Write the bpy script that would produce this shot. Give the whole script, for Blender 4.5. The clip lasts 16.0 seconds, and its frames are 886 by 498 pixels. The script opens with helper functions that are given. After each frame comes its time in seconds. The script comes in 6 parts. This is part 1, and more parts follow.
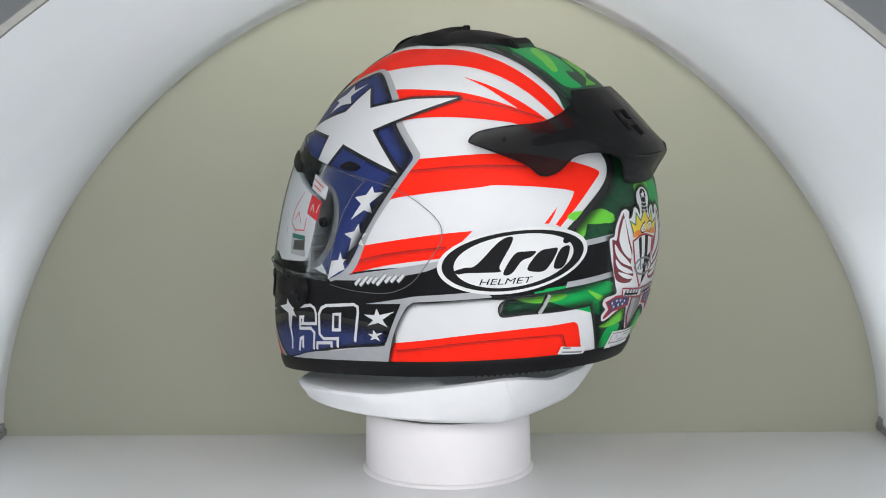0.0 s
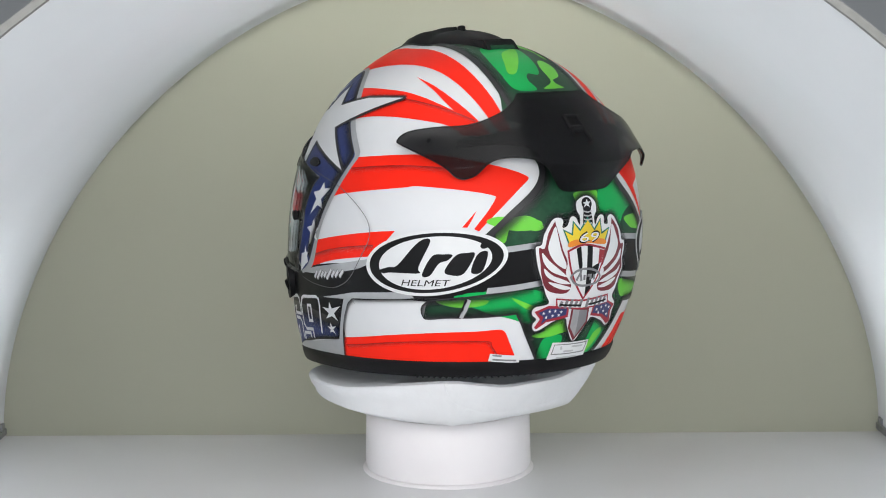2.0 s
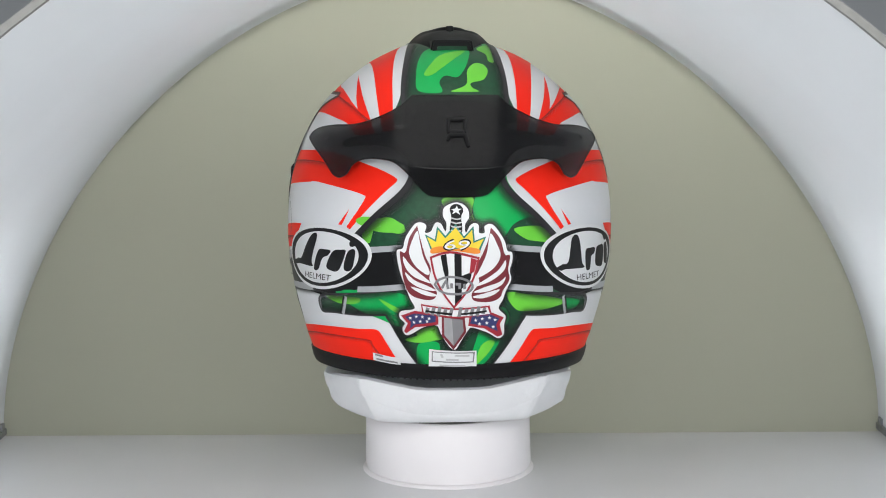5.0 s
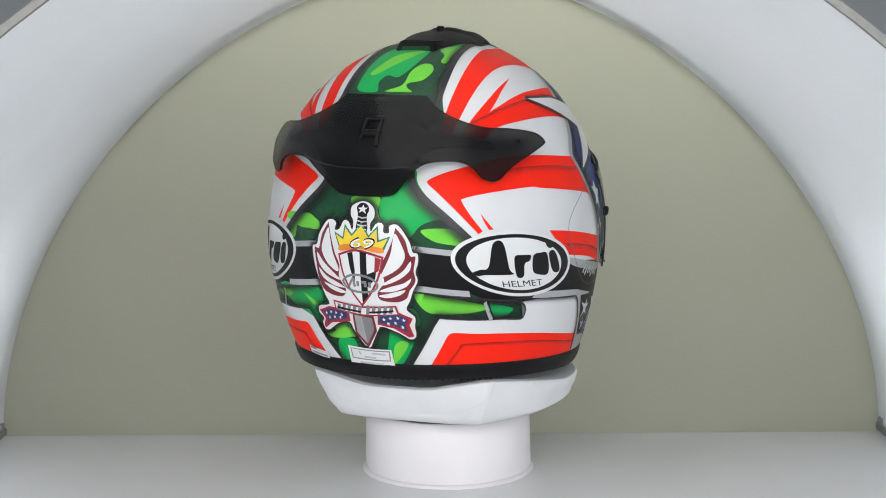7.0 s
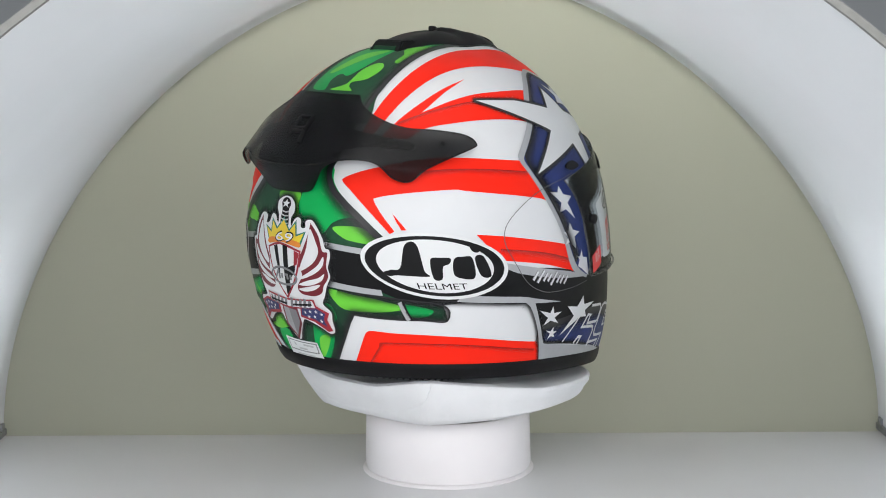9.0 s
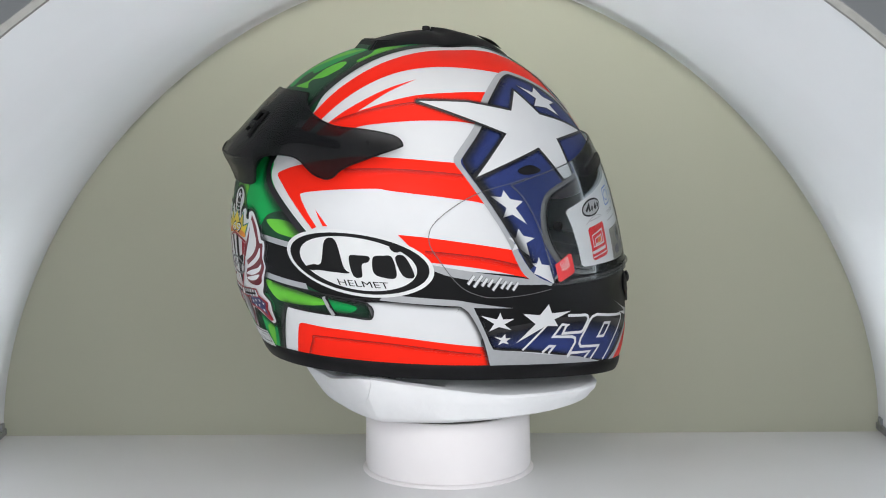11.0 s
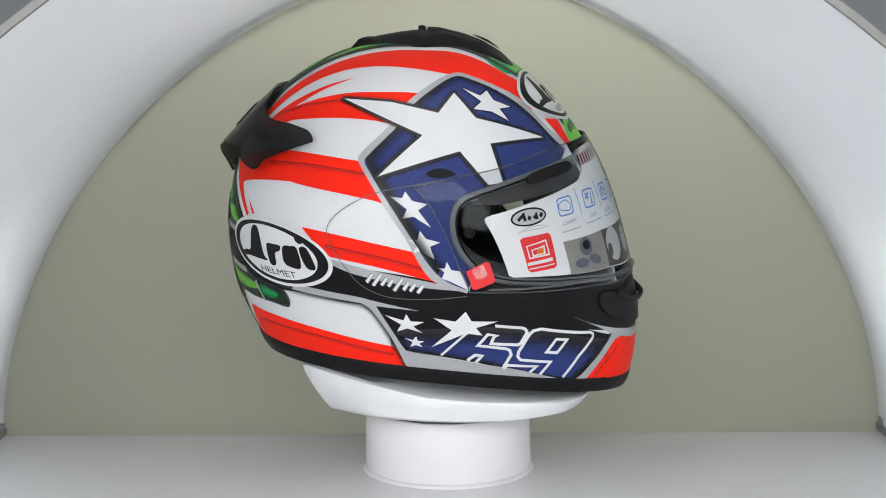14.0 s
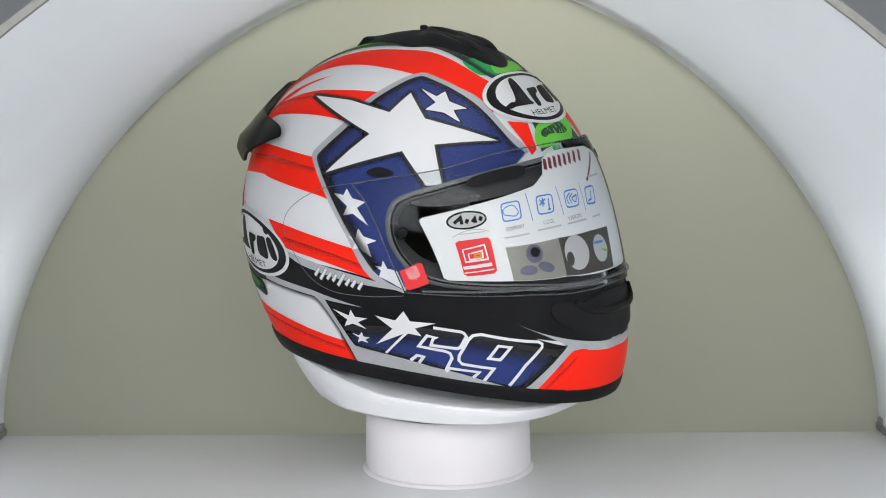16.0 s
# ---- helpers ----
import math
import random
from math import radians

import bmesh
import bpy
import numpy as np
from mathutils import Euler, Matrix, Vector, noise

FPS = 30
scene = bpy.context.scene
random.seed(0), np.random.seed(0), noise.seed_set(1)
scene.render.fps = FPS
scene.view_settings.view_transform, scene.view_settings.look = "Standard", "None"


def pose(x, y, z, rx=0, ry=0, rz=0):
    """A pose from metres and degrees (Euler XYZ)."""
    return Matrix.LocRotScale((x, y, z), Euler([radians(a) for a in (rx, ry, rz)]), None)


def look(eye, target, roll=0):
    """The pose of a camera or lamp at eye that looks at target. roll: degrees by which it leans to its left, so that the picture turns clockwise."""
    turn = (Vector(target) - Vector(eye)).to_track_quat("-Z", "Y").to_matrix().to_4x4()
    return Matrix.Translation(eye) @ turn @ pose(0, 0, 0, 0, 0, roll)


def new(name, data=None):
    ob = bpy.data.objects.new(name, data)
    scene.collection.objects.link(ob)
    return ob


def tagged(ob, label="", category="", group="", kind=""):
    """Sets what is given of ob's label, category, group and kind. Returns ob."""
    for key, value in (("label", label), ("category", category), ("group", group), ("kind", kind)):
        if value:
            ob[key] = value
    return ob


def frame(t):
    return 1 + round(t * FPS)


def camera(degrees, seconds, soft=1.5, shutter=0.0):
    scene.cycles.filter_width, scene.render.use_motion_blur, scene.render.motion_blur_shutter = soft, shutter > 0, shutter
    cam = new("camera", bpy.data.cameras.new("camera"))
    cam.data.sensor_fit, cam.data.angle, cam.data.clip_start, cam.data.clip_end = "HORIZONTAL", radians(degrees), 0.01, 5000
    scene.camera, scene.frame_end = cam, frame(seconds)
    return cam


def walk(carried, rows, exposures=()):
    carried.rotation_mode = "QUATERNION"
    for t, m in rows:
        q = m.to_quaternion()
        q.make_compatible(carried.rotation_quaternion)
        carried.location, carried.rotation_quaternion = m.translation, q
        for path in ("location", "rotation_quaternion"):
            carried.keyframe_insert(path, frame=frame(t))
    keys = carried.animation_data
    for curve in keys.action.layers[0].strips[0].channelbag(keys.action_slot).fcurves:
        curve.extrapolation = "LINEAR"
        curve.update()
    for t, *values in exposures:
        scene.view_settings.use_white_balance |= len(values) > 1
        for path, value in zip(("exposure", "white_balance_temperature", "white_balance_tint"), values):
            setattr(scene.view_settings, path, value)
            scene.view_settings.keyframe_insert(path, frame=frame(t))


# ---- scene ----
from mathutils import geometry

# A motorcycle helmet turns on a small stand inside a white photo tent.
HEIGHT = 0.3987
cam = camera(27.36, 16.0, 1.0)
walk(cam, [(0.0, pose(0, -1.42, HEIGHT, 81.1, 0.43, 0.051)), (16.0, pose(0, -1.42, HEIGHT, 81.1, 0.43, 0.051))])

# ---- light: soft daylight of the room, the lamps of the tent and added unseen lamps ----
world = bpy.data.worlds.new("world")
scene.world = world
world.use_nodes = True
world.node_tree.nodes["Background"].inputs[0].default_value = (0.80, 0.88, 1.0, 1)
world.node_tree.nodes["Background"].inputs[1].default_value = 0.75


def area(name, place, target, wide, tall, power, colour):
    data = bpy.data.lights.new(name, "AREA")
    data.shape, data.size, data.size_y, data.energy, data.color = "RECTANGLE", wide, tall, power, colour
    lamp = new(name, data)
    lamp.matrix_world = look(place, target)
    return lamp


# three unseen lamps added in front of the tent to brighten the helmet
area("tent_lamp_top", (0, -1.9, 0.85), (0, -0.05, 0.2), 1.2, 0.5, 10.8, (1.0, 0.98, 0.96))
area("tent_lamp_left", (-0.64, -1.25, 0.50), (0, 0, 0.2), 0.5, 0.6, 6.5, (0.96, 0.98, 1.0))
area("tent_lamp_right", (0.64, -1.25, 0.50), (0, 0, 0.2), 0.5, 0.6, 6.5, (0.96, 0.98, 1.0))
area("tent_lamp_over", (0, -0.25, 0.80), (0, -0.20, 0.2), 0.7, 0.7, 3.2, (1.0, 0.99, 0.97))
area("tent_lamp_outside_left", (-0.85, -0.30, 0.34), (0, -0.20, 0.20), 0.6, 0.5, 3.0, (0.96, 0.98, 1.0))
area("tent_lamp_outside_right", (0.85, -0.30, 0.34), (0, -0.20, 0.20), 0.6, 0.5, 4.0, (0.96, 0.98, 1.0))
area("tent_strip_left", (-0.47, -0.10, 0.13), (0, -0.10, 0.13), 0.16, 0.10, 0.7, (0.98, 0.99, 1.0))
area("tent_strip_right", (0.46, -0.10, 0.13), (0, -0.10, 0.13), 0.16, 0.10, 0.7, (0.98, 0.99, 1.0))
# unseen lamp added behind the backdrop to brighten its upper part
area("room_lamp", (0.10, 0.42, 0.84), (0.10, 0.11, 0.40), 0.7, 0.3, 8.3, (0.98, 1.0, 0.95))


# ---- materials ----
def material(name, colour, rough=0.5, metal=0.0, vary=0.06, scale=60.0, bump=0.0, bump_scale=400.0, coat=0.0, spec=0.5):
    m = bpy.data.materials.new(name)
    m.use_nodes = True
    tree = m.node_tree
    nodes, links = tree.nodes, tree.links
    b = nodes["Principled BSDF"]
    b.inputs["Roughness"].default_value = rough
    b.inputs["Metallic"].default_value = metal
    b.inputs["Coat Weight"].default_value = coat
    b.inputs["Coat Roughness"].default_value = 0.12
    b.inputs["Specular IOR Level"].default_value = spec
    place = nodes.new("ShaderNodeTexCoord")
    coarse = nodes.new("ShaderNodeTexNoise")
    coarse.inputs["Scale"].default_value = scale
    coarse.inputs["Detail"].default_value = 6
    links.new(place.outputs["Object"], coarse.inputs["Vector"])
    ramp = nodes.new("ShaderNodeMapRange")
    ramp.inputs["From Min"].default_value, ramp.inputs["From Max"].default_value = 0.25, 0.75
    ramp.inputs["To Min"].default_value, ramp.inputs["To Max"].default_value = 1 - vary, 1 + vary
    links.new(coarse.outputs["Fac"], ramp.inputs["Value"])
    mix = nodes.new("ShaderNodeMix")
    mix.data_type, mix.blend_type = "RGBA", "MULTIPLY"
    mix.inputs["Factor"].default_value = 1.0
    mix.inputs["A"].default_value = (*colour, 1)
    links.new(ramp.outputs["Result"], mix.inputs["B"])
    links.new(mix.outputs["Result"], b.inputs["Base Color"])
    rr = nodes.new("ShaderNodeMapRange")
    rr.inputs["To Min"].default_value, rr.inputs["To Max"].default_value = rough * 0.85, min(1, rough * 1.15)
    links.new(coarse.outputs["Fac"], rr.inputs["Value"])
    links.new(rr.outputs["Result"], b.inputs["Roughness"])
    if bump:
        fine = nodes.new("ShaderNodeTexNoise")
        fine.inputs["Scale"].default_value = bump_scale
        fine.inputs["Detail"].default_value = 4
        links.new(place.outputs["Object"], fine.inputs["Vector"])
        bp = nodes.new("ShaderNodeBump")
        bp.inputs["Strength"].default_value = bump
        bp.inputs["Distance"].default_value = 0.001
        links.new(fine.outputs["Fac"], bp.inputs["Height"])
        links.new(bp.outputs["Normal"], b.inputs["Normal"])
    return m


def soft_paint(name, colour, rough=0.35, strength=1.0):
    """Airbrushed paint: it thins out with the 'fade' of the mesh."""
    m = material(name, colour, rough, vary=0.1)
    nodes, links = m.node_tree.nodes, m.node_tree.links
    att = nodes.new("ShaderNodeAttribute")
    att.attribute_name = "fade"
    grain = nodes.new("ShaderNodeTexNoise")
    grain.inputs["Scale"].default_value = 900
    times = nodes.new("ShaderNodeMath")
    times.operation = "MULTIPLY_ADD"
    times.inputs[1].default_value, times.inputs[2].default_value = 0.30, -0.15
    links.new(grain.outputs["Fac"], times.inputs[0])
    total = nodes.new("ShaderNodeMath")
    total.operation = "ADD"
    total.use_clamp = True
    links.new(att.outputs["Fac"], total.inputs[0])
    links.new(times.outputs[0], total.inputs[1])
    power = nodes.new("ShaderNodeMath")
    power.operation = "MULTIPLY"
    power.use_clamp = True
    power.inputs[1].default_value = strength
    links.new(att.outputs["Fac"], power.inputs[0])
    both = nodes.new("ShaderNodeMath")
    both.operation = "MULTIPLY"
    links.new(power.outputs[0], both.inputs[0])
    links.new(total.outputs[0], both.inputs[1])
    clear = nodes.new("ShaderNodeBsdfTransparent")
    mix = nodes.new("ShaderNodeMixShader")
    links.new(both.outputs[0], mix.inputs[0])
    links.new(clear.outputs[0], mix.inputs[1])
    links.new(nodes["Principled BSDF"].outputs[0], mix.inputs[2])
    links.new(mix.outputs[0], nodes["Material Output"].inputs["Surface"])
    return m


def see_through(name, colour, clear_share, rough=0.08, tint=(1, 1, 1)):
    """Thin plastic: part plain gloss, part clear."""
    m = material(name, colour, rough, vary=0.04, spec=0.18)
    nodes, links = m.node_tree.nodes, m.node_tree.links
    clear = nodes.new("ShaderNodeBsdfTransparent")
    clear.inputs[0].default_value = (*tint, 1)
    mix = nodes.new("ShaderNodeMixShader")
    mix.inputs[0].default_value = clear_share
    links.new(nodes["Principled BSDF"].outputs[0], mix.inputs[1])
    links.new(clear.outputs[0], mix.inputs[2])
    links.new(mix.outputs[0], nodes["Material Output"].inputs["Surface"])
    return m


def visor_glass():
    m = bpy.data.materials.new("clear_polycarbonate")
    m.use_nodes = True
    nodes, links = m.node_tree.nodes, m.node_tree.links
    nodes.remove(nodes["Principled BSDF"])
    gloss = nodes.new("ShaderNodeBsdfGlossy")
    gloss.inputs["Roughness"].default_value = 0.06
    gloss.inputs["Color"].default_value = (0.8, 0.82, 0.84, 1)
    clear = nodes.new("ShaderNodeBsdfTransparent")
    clear.inputs[0].default_value = (0.93, 0.945, 0.95, 1)
    fres = nodes.new("ShaderNodeFresnel")
    fres.inputs["IOR"].default_value = 1.17
    mix = nodes.new("ShaderNodeMixShader")
    links.new(fres.outputs[0], mix.inputs[0])
    links.new(clear.outputs[0], mix.inputs[1])
    links.new(gloss.outputs[0], mix.inputs[2])
    links.new(mix.outputs[0], nodes["Material Output"].inputs["Surface"])
    return m


WHITE = material("white_lacquer", (0.71, 0.72, 0.74), 0.34, vary=0.015, spec=0.16)
RED = material("fluorescent_red_lacquer", (0.97, 0.024, 0.010), 0.36, vary=0.02, spec=0.08)
DEEP_RED = soft_paint("deep_red_airbrush", (0.42, 0.006, 0.006), 0.36, 0.75)
BLACK = material("black_lacquer", (0.007, 0.007, 0.008), 0.42, vary=0.15, bump=0.05, spec=0.14)
SILVER = material("silver_lacquer", (0.42, 0.43, 0.45), 0.36, metal=0.25, vary=0.05, scale=200)
BLUE = material("flake_blue_lacquer", (0.020, 0.037, 0.165), 0.42, vary=0.5, scale=1000, bump=0.12, spec=0.25)
GREEN = material("green_lacquer", (0.0, 0.40, 0.085), 0.36, vary=0.06, spec=0.25)
LIME = material("lime_lacquer", (0.15, 0.60, 0.05), 0.36, vary=0.06, spec=0.25)
DARK_GREEN = material("dark_green_lacquer", (0.010, 0.065, 0.028), 0.40, vary=0.25, scale=250, bump=0.1, spec=0.25)
SOFT_BLACK = soft_paint("black_airbrush", (0.008, 0.008, 0.010), 0.38, 1.9)
PLASTIC = material("matt_black_plastic", (0.009, 0.009, 0.010), 0.50, vary=0.12, bump=0.12, bump_scale=900, spec=0.16)
SMOKE = see_through("smoked_plastic", (0.005, 0.005, 0.006), 0.30, 0.22)
RUBBER = material("black_rubber", (0.008, 0.008, 0.009), 0.45, vary=0.2, bump=0.05, spec=0.14)
GASKET = material("grey_rubber_gasket", (0.13, 0.132, 0.135), 0.33, vary=0.1)
BROW = material("dark_grey_brow_plastic", (0.05, 0.05, 0.052), 0.5, vary=0.15, bump=0.1, bump_scale=700, spec=0.3)
LINER = material("dark_liner_fabric", (0.035, 0.035, 0.037), 0.85, vary=0.3, scale=150, bump=0.4, bump_scale=1200)
PAPER = material("white_card", (0.74, 0.75, 0.76), 0.5, vary=0.01)
STICKER = material("white_vinyl", (0.74, 0.75, 0.76), 0.3, vary=0.01)
INK = material("black_ink", (0.010, 0.010, 0.011), 0.45, vary=0.05, spec=0.15)
GREY_INK = material("grey_ink", (0.20, 0.20, 0.21), 0.45, vary=0.05)
PALE_INK = material("pale_grey_ink", (0.48, 0.48, 0.49), 0.45, vary=0.05)
BLUE_INK = material("blue_ink", (0.06, 0.22, 0.62), 0.45, vary=0.05)
RED_INK = material("red_ink", (0.75, 0.025, 0.03), 0.4, vary=0.03)
MAROON = material("maroon_ink", (0.16, 0.008, 0.018), 0.35, vary=0.08)
YELLOW = material("yellow_ink", (0.80, 0.60, 0.03), 0.35, vary=0.08)
ORANGE = material("orange_ink", (0.75, 0.24, 0.02), 0.35, vary=0.08)
CRIMSON = material("crimson_ink", (0.33, 0.010, 0.025), 0.35, vary=0.08)
NAVY = material("navy_ink", (0.02, 0.03, 0.13), 0.35, vary=0.1)
BLADE = material("blade_grey_ink", (0.33, 0.33, 0.34), 0.35, vary=0.12, scale=120)
TEAL = material("teal_ink", (0.01, 0.18, 0.13), 0.4, vary=0.1)
PHOTO_GREY = material("printed_grey", (0.27, 0.26, 0.23), 0.45, vary=0.15, scale=40)
PHOTO_DARK = material("printed_dark_grey", (0.055, 0.052, 0.045), 0.45, vary=0.2, scale=40)
PHOTO_LILAC = material("printed_slate", (0.11, 0.11, 0.16), 0.45, vary=0.2, scale=80)
GLASS = visor_glass()
PLASTER = material("white_painted_foam", (0.80, 0.81, 0.83), 0.6, vary=0.04, scale=35, bump=0.35, bump_scale=180)
PIPE = material("white_plastic_pipe", (0.80, 0.775, 0.79), 0.42, vary=0.02, scale=30)
TABLE = material("white_melamine", (0.62, 0.62, 0.625), 0.38, vary=0.03, scale=12, bump=0.02)
TENT = material("white_tent_sheet", (0.82, 0.84, 0.86), 0.6, vary=0.035, scale=7, bump=0.06, bump_scale=60)
WALL = material("grey_green_sheet", (0.385, 0.392, 0.338), 0.9, vary=0.035, scale=5, bump=0.05, bump_scale=90)


def let_light_through(m, colour, share):
    """Turns a matt sheet into thin cloth that passes a share of the light."""
    nodes, links = m.node_tree.nodes, m.node_tree.links
    thin = nodes.new("ShaderNodeBsdfTranslucent")
    thin.inputs[0].default_value = (*colour, 1)
    mix = nodes.new("ShaderNodeMixShader")
    mix.inputs[0].default_value = share
    links.new(nodes["Principled BSDF"].outputs[0], mix.inputs[1])
    links.new(thin.outputs[0], mix.inputs[2])
    links.new(mix.outputs[0], nodes["Material Output"].inputs["Surface"])


let_light_through(TENT, (0.84, 0.86, 0.88), 0.4)
let_light_through(WALL, (0.805, 0.80, 0.722), 0.72)
MASK_GREY = material("masking_hoop_grey", (0.22, 0.22, 0.21), 0.9, vary=0.1, scale=200)
ROOM = material("grey_room_paint", (0.35, 0.37, 0.39), 0.9, vary=0.05, scale=3)
STEEL = material("zinc_steel", (0.35, 0.36, 0.38), 0.35, metal=0.9, vary=0.2, scale=200)

# ---- the form of the helmet ----
# Front, rear and side outlines of the shell: distance from its centre by elevation.
CENTRE = np.array([-0.015, 0.0, 0.222])
FRONT = [0.5569, -1.13955, 0.5342, 0.21241, -0.23971, 0.13296, -0.07656, 0.13865]
REAR = [0.00563, -0.0013, 0.00748, -0.0036, -0.04383, 0.15492]
SIDE = [-0.02312, 0.03506, -0.02951, 0.04072, -0.0292, 0.12536]


def radius(d):
    h = np.hypot(d[:, 0], d[:, 1])
    e = np.maximum(np.arctan2(d[:, 2], h) / (math.pi / 2), -0.62)
    c, s = np.where(h > 1e-7, d[:, 0], 1.0) / np.where(h > 1e-7, h, 1.0), d[:, 1] / np.maximum(h, 1e-7)
    rx = np.where(c > 0, np.polyval(FRONT, e), np.polyval(REAR, e))
    ry = np.polyval(SIDE, e)
    n = 2 + np.where(c > 0, 0.25, 0.05) * np.sqrt(np.abs(c))
    return ((np.abs(c) / rx) ** n + (np.abs(s) / ry) ** n) ** (-1 / n)


def on_shell(d, off=0.0):
    """Points on the shell, or off metres above it, in the directions d from its centre."""
    d = np.atleast_2d(np.asarray(d, float))
    d = d / np.linalg.norm(d, axis=1)[:, None]
    return CENTRE + d * (radius(d) + off)[:, None]


def toward(az, el):
    a, e = np.radians(az), np.radians(el)
    return np.stack([np.cos(e) * np.cos(a), np.cos(e) * np.sin(a), np.sin(e)], -1)


def chart(az, el):
    c = toward(az, el)
    e1 = np.cross([0, 0, 1.0], c)
    e1 /= np.linalg.norm(e1)
    return c, e1, np.cross(c, e1)


# Flat maps of the shell, each round one direction: right side, back, front, top.
CHARTS = {"R": chart(-100, 0), "L": chart(100, 0), "B": chart(180, -5), "F": chart(0, 10), "T": (np.array([0, 0, 1.0]), np.array([0, -1.0, 0]), np.array([1.0, 0, 0]))}


def unfold(name, uv):
    """Directions of the points uv of a flat map."""
    c, e1, e2 = CHARTS[name]
    uv = np.atleast_2d(np.asarray(uv, float))
    rho = np.maximum(np.hypot(uv[:, 0], uv[:, 1]), 1e-9)
    th = 2 * np.arctan(rho / 2)
    k = np.sin(th) / rho
    return c * np.cos(th)[:, None] + e1 * (uv[:, 0] * k)[:, None] + e2 * (uv[:, 1] * k)[:, None]


def smooth_loop(pts, closed=True, steps=5):
    """A curve through the points; a point given twice is a corner."""
    out, n = [], len(pts)
    for i in range(n if closed else n - 1):
        p1, p2 = pts[i], pts[(i + 1) % n]
        if p1 == p2:
            continue
        p0 = pts[(i - 1) % n] if closed or i else p1
        p3 = pts[(i + 2) % n] if closed or i + 2 < n else p2
        p0, p1, p2, p3 = (np.array(p, float) for p in (p0, p1, p2, p3))
        for k in range(steps):
            t = k / steps
            out.append(tuple(0.5 * (2 * p1 + (p2 - p0) * t + (2 * p0 - 5 * p1 + 4 * p2 - p3) * t * t + (3 * p1 - p0 - 3 * p2 + p3) * t ** 3)))
    if not closed:
        out.append(tuple(pts[-1]))
    return out


def part(name, bm, mat, parent, label="", flat=False):
    me = bpy.data.meshes.new(name)
    bm.to_mesh(me)
    bm.free()
    me.materials.append(mat)
    if not flat:
        me.polygons.foreach_set("use_smooth", [True] * len(me.polygons))
        me.set_sharp_from_angle(angle=radians(38))
    ob = new(name, me)
    ob.parent = parent
    if label:
        tagged(ob, label)
    return ob


def fold(bm, name, off, mirror=False):
    """Lays a flat mesh on the shell."""
    if not bm.verts:
        return
    p = on_shell(unfold(name, [v.co[:2] for v in bm.verts]), off)
    if mirror:
        p[:, 1] *= -1
    for v, q in zip(bm.verts, p):
        v.co = q
    bmesh.ops.recalc_face_normals(bm, faces=bm.faces)
    f = max(bm.faces, key=lambda f: f.calc_area())
    if f.normal.dot(f.calc_center_median() - Vector(CENTRE)) < 0:
        bmesh.ops.reverse_faces(bm, faces=bm.faces)


def flat_faces(loops, grid=0.045):
    """A flat mesh of filled outlines, cut along a grid so that it can bend."""
    bm = bmesh.new()
    for pts in loops:
        ring = [Vector(p) for i, p in enumerate(pts) if math.dist(p, pts[i - 1]) > 1e-5]
        n = len(ring)
        verts, _, faces, _, _, _ = geometry.delaunay_2d_cdt(ring, [(i, (i + 1) % n) for i in range(n)], [list(range(n))], 1, 1e-6)
        vs = [bm.verts.new((v[0], v[1], 0)) for v in verts]
        for f in faces:
            bm.faces.new([vs[i] for i in f])
    return cut_grid(bm, grid)


def cut_grid(bm, grid=0.045):
    co = np.array([v.co[:2] for v in bm.verts])
    for ax in (0, 1):
        lo, hi = co[:, ax].min(), co[:, ax].max()
        for k in range(math.ceil(lo / grid), math.floor(hi / grid) + 1):
            no = (1, 0, 0) if ax == 0 else (0, 1, 0)
            at = (k * grid, 0, 0) if ax == 0 else (0, k * grid, 0)
            bmesh.ops.bisect_plane(bm, geom=bm.verts[:] + bm.edges[:] + bm.faces[:], plane_co=at, plane_no=no, dist=1e-6)
    return bm


LAYER = 0.00014


def decal(name, where, pts, mat, parent, level, both=False, smooth=True, label=""):
    """One painted or glued shape on the shell; both: on the two sides alike."""
    pts = smooth_loop(pts) if smooth else pts
    made = []
    for mirror in ((False, True) if both else (False,)):
        bm = flat_faces([pts], 0.02 if where == "F" or max(abs(p[0]) for p in pts) > 1.2 else 0.045)
        fold(bm, where, level * LAYER, mirror)
        made.append(part(name, bm, mat, parent, label))
    return made


def area_sign(pts):
    return 1 if sum(a[0] * b[1] - b[0] * a[1] for a, b in zip(pts, pts[1:] + pts[:1])) > 0 else -1


def closer(pts, closed, step=0.03):
    """The same outline with points no farther apart than the step."""
    out = []
    for i in range(len(pts) if closed else len(pts) - 1):
        a, b = np.array(pts[i]), np.array(pts[(i + 1) % len(pts)])
        n = max(1, math.ceil(np.linalg.norm(b - a) / step))
        out += [tuple(a + (b - a) * k / n) for k in range(n)]
    return out if closed else out + [tuple(pts[-1])]


def square_corners(p, s, width):
    """Points, normals and widths along a polygon: fans round its outer corners, mitres in its inner ones."""
    spots, norms, widths = [], [], []
    for i in range(len(p)):
        a, b = p[i] - p[i - 1], p[(i + 1) % len(p)] - p[i]
        na = np.array((-a[1], a[0])) / np.linalg.norm(a) * s
        nb = np.array((-b[1], b[0])) / np.linalg.norm(b) * s
        mid = (na + nb) / max(np.linalg.norm(na + nb), 1e-9)
        if (a[0] * b[1] - a[1] * b[0]) * s < 0:
            for n in (na, na + mid, mid, mid + nb, nb):
                spots.append(p[i])
                norms.append(n / np.linalg.norm(n))
                widths.append(width)
        else:
            spots.append(p[i])
            norms.append(mid)
            widths.append(width / max(float(mid @ na), 0.4))
    return np.array(spots), np.array(norms), np.array(widths)


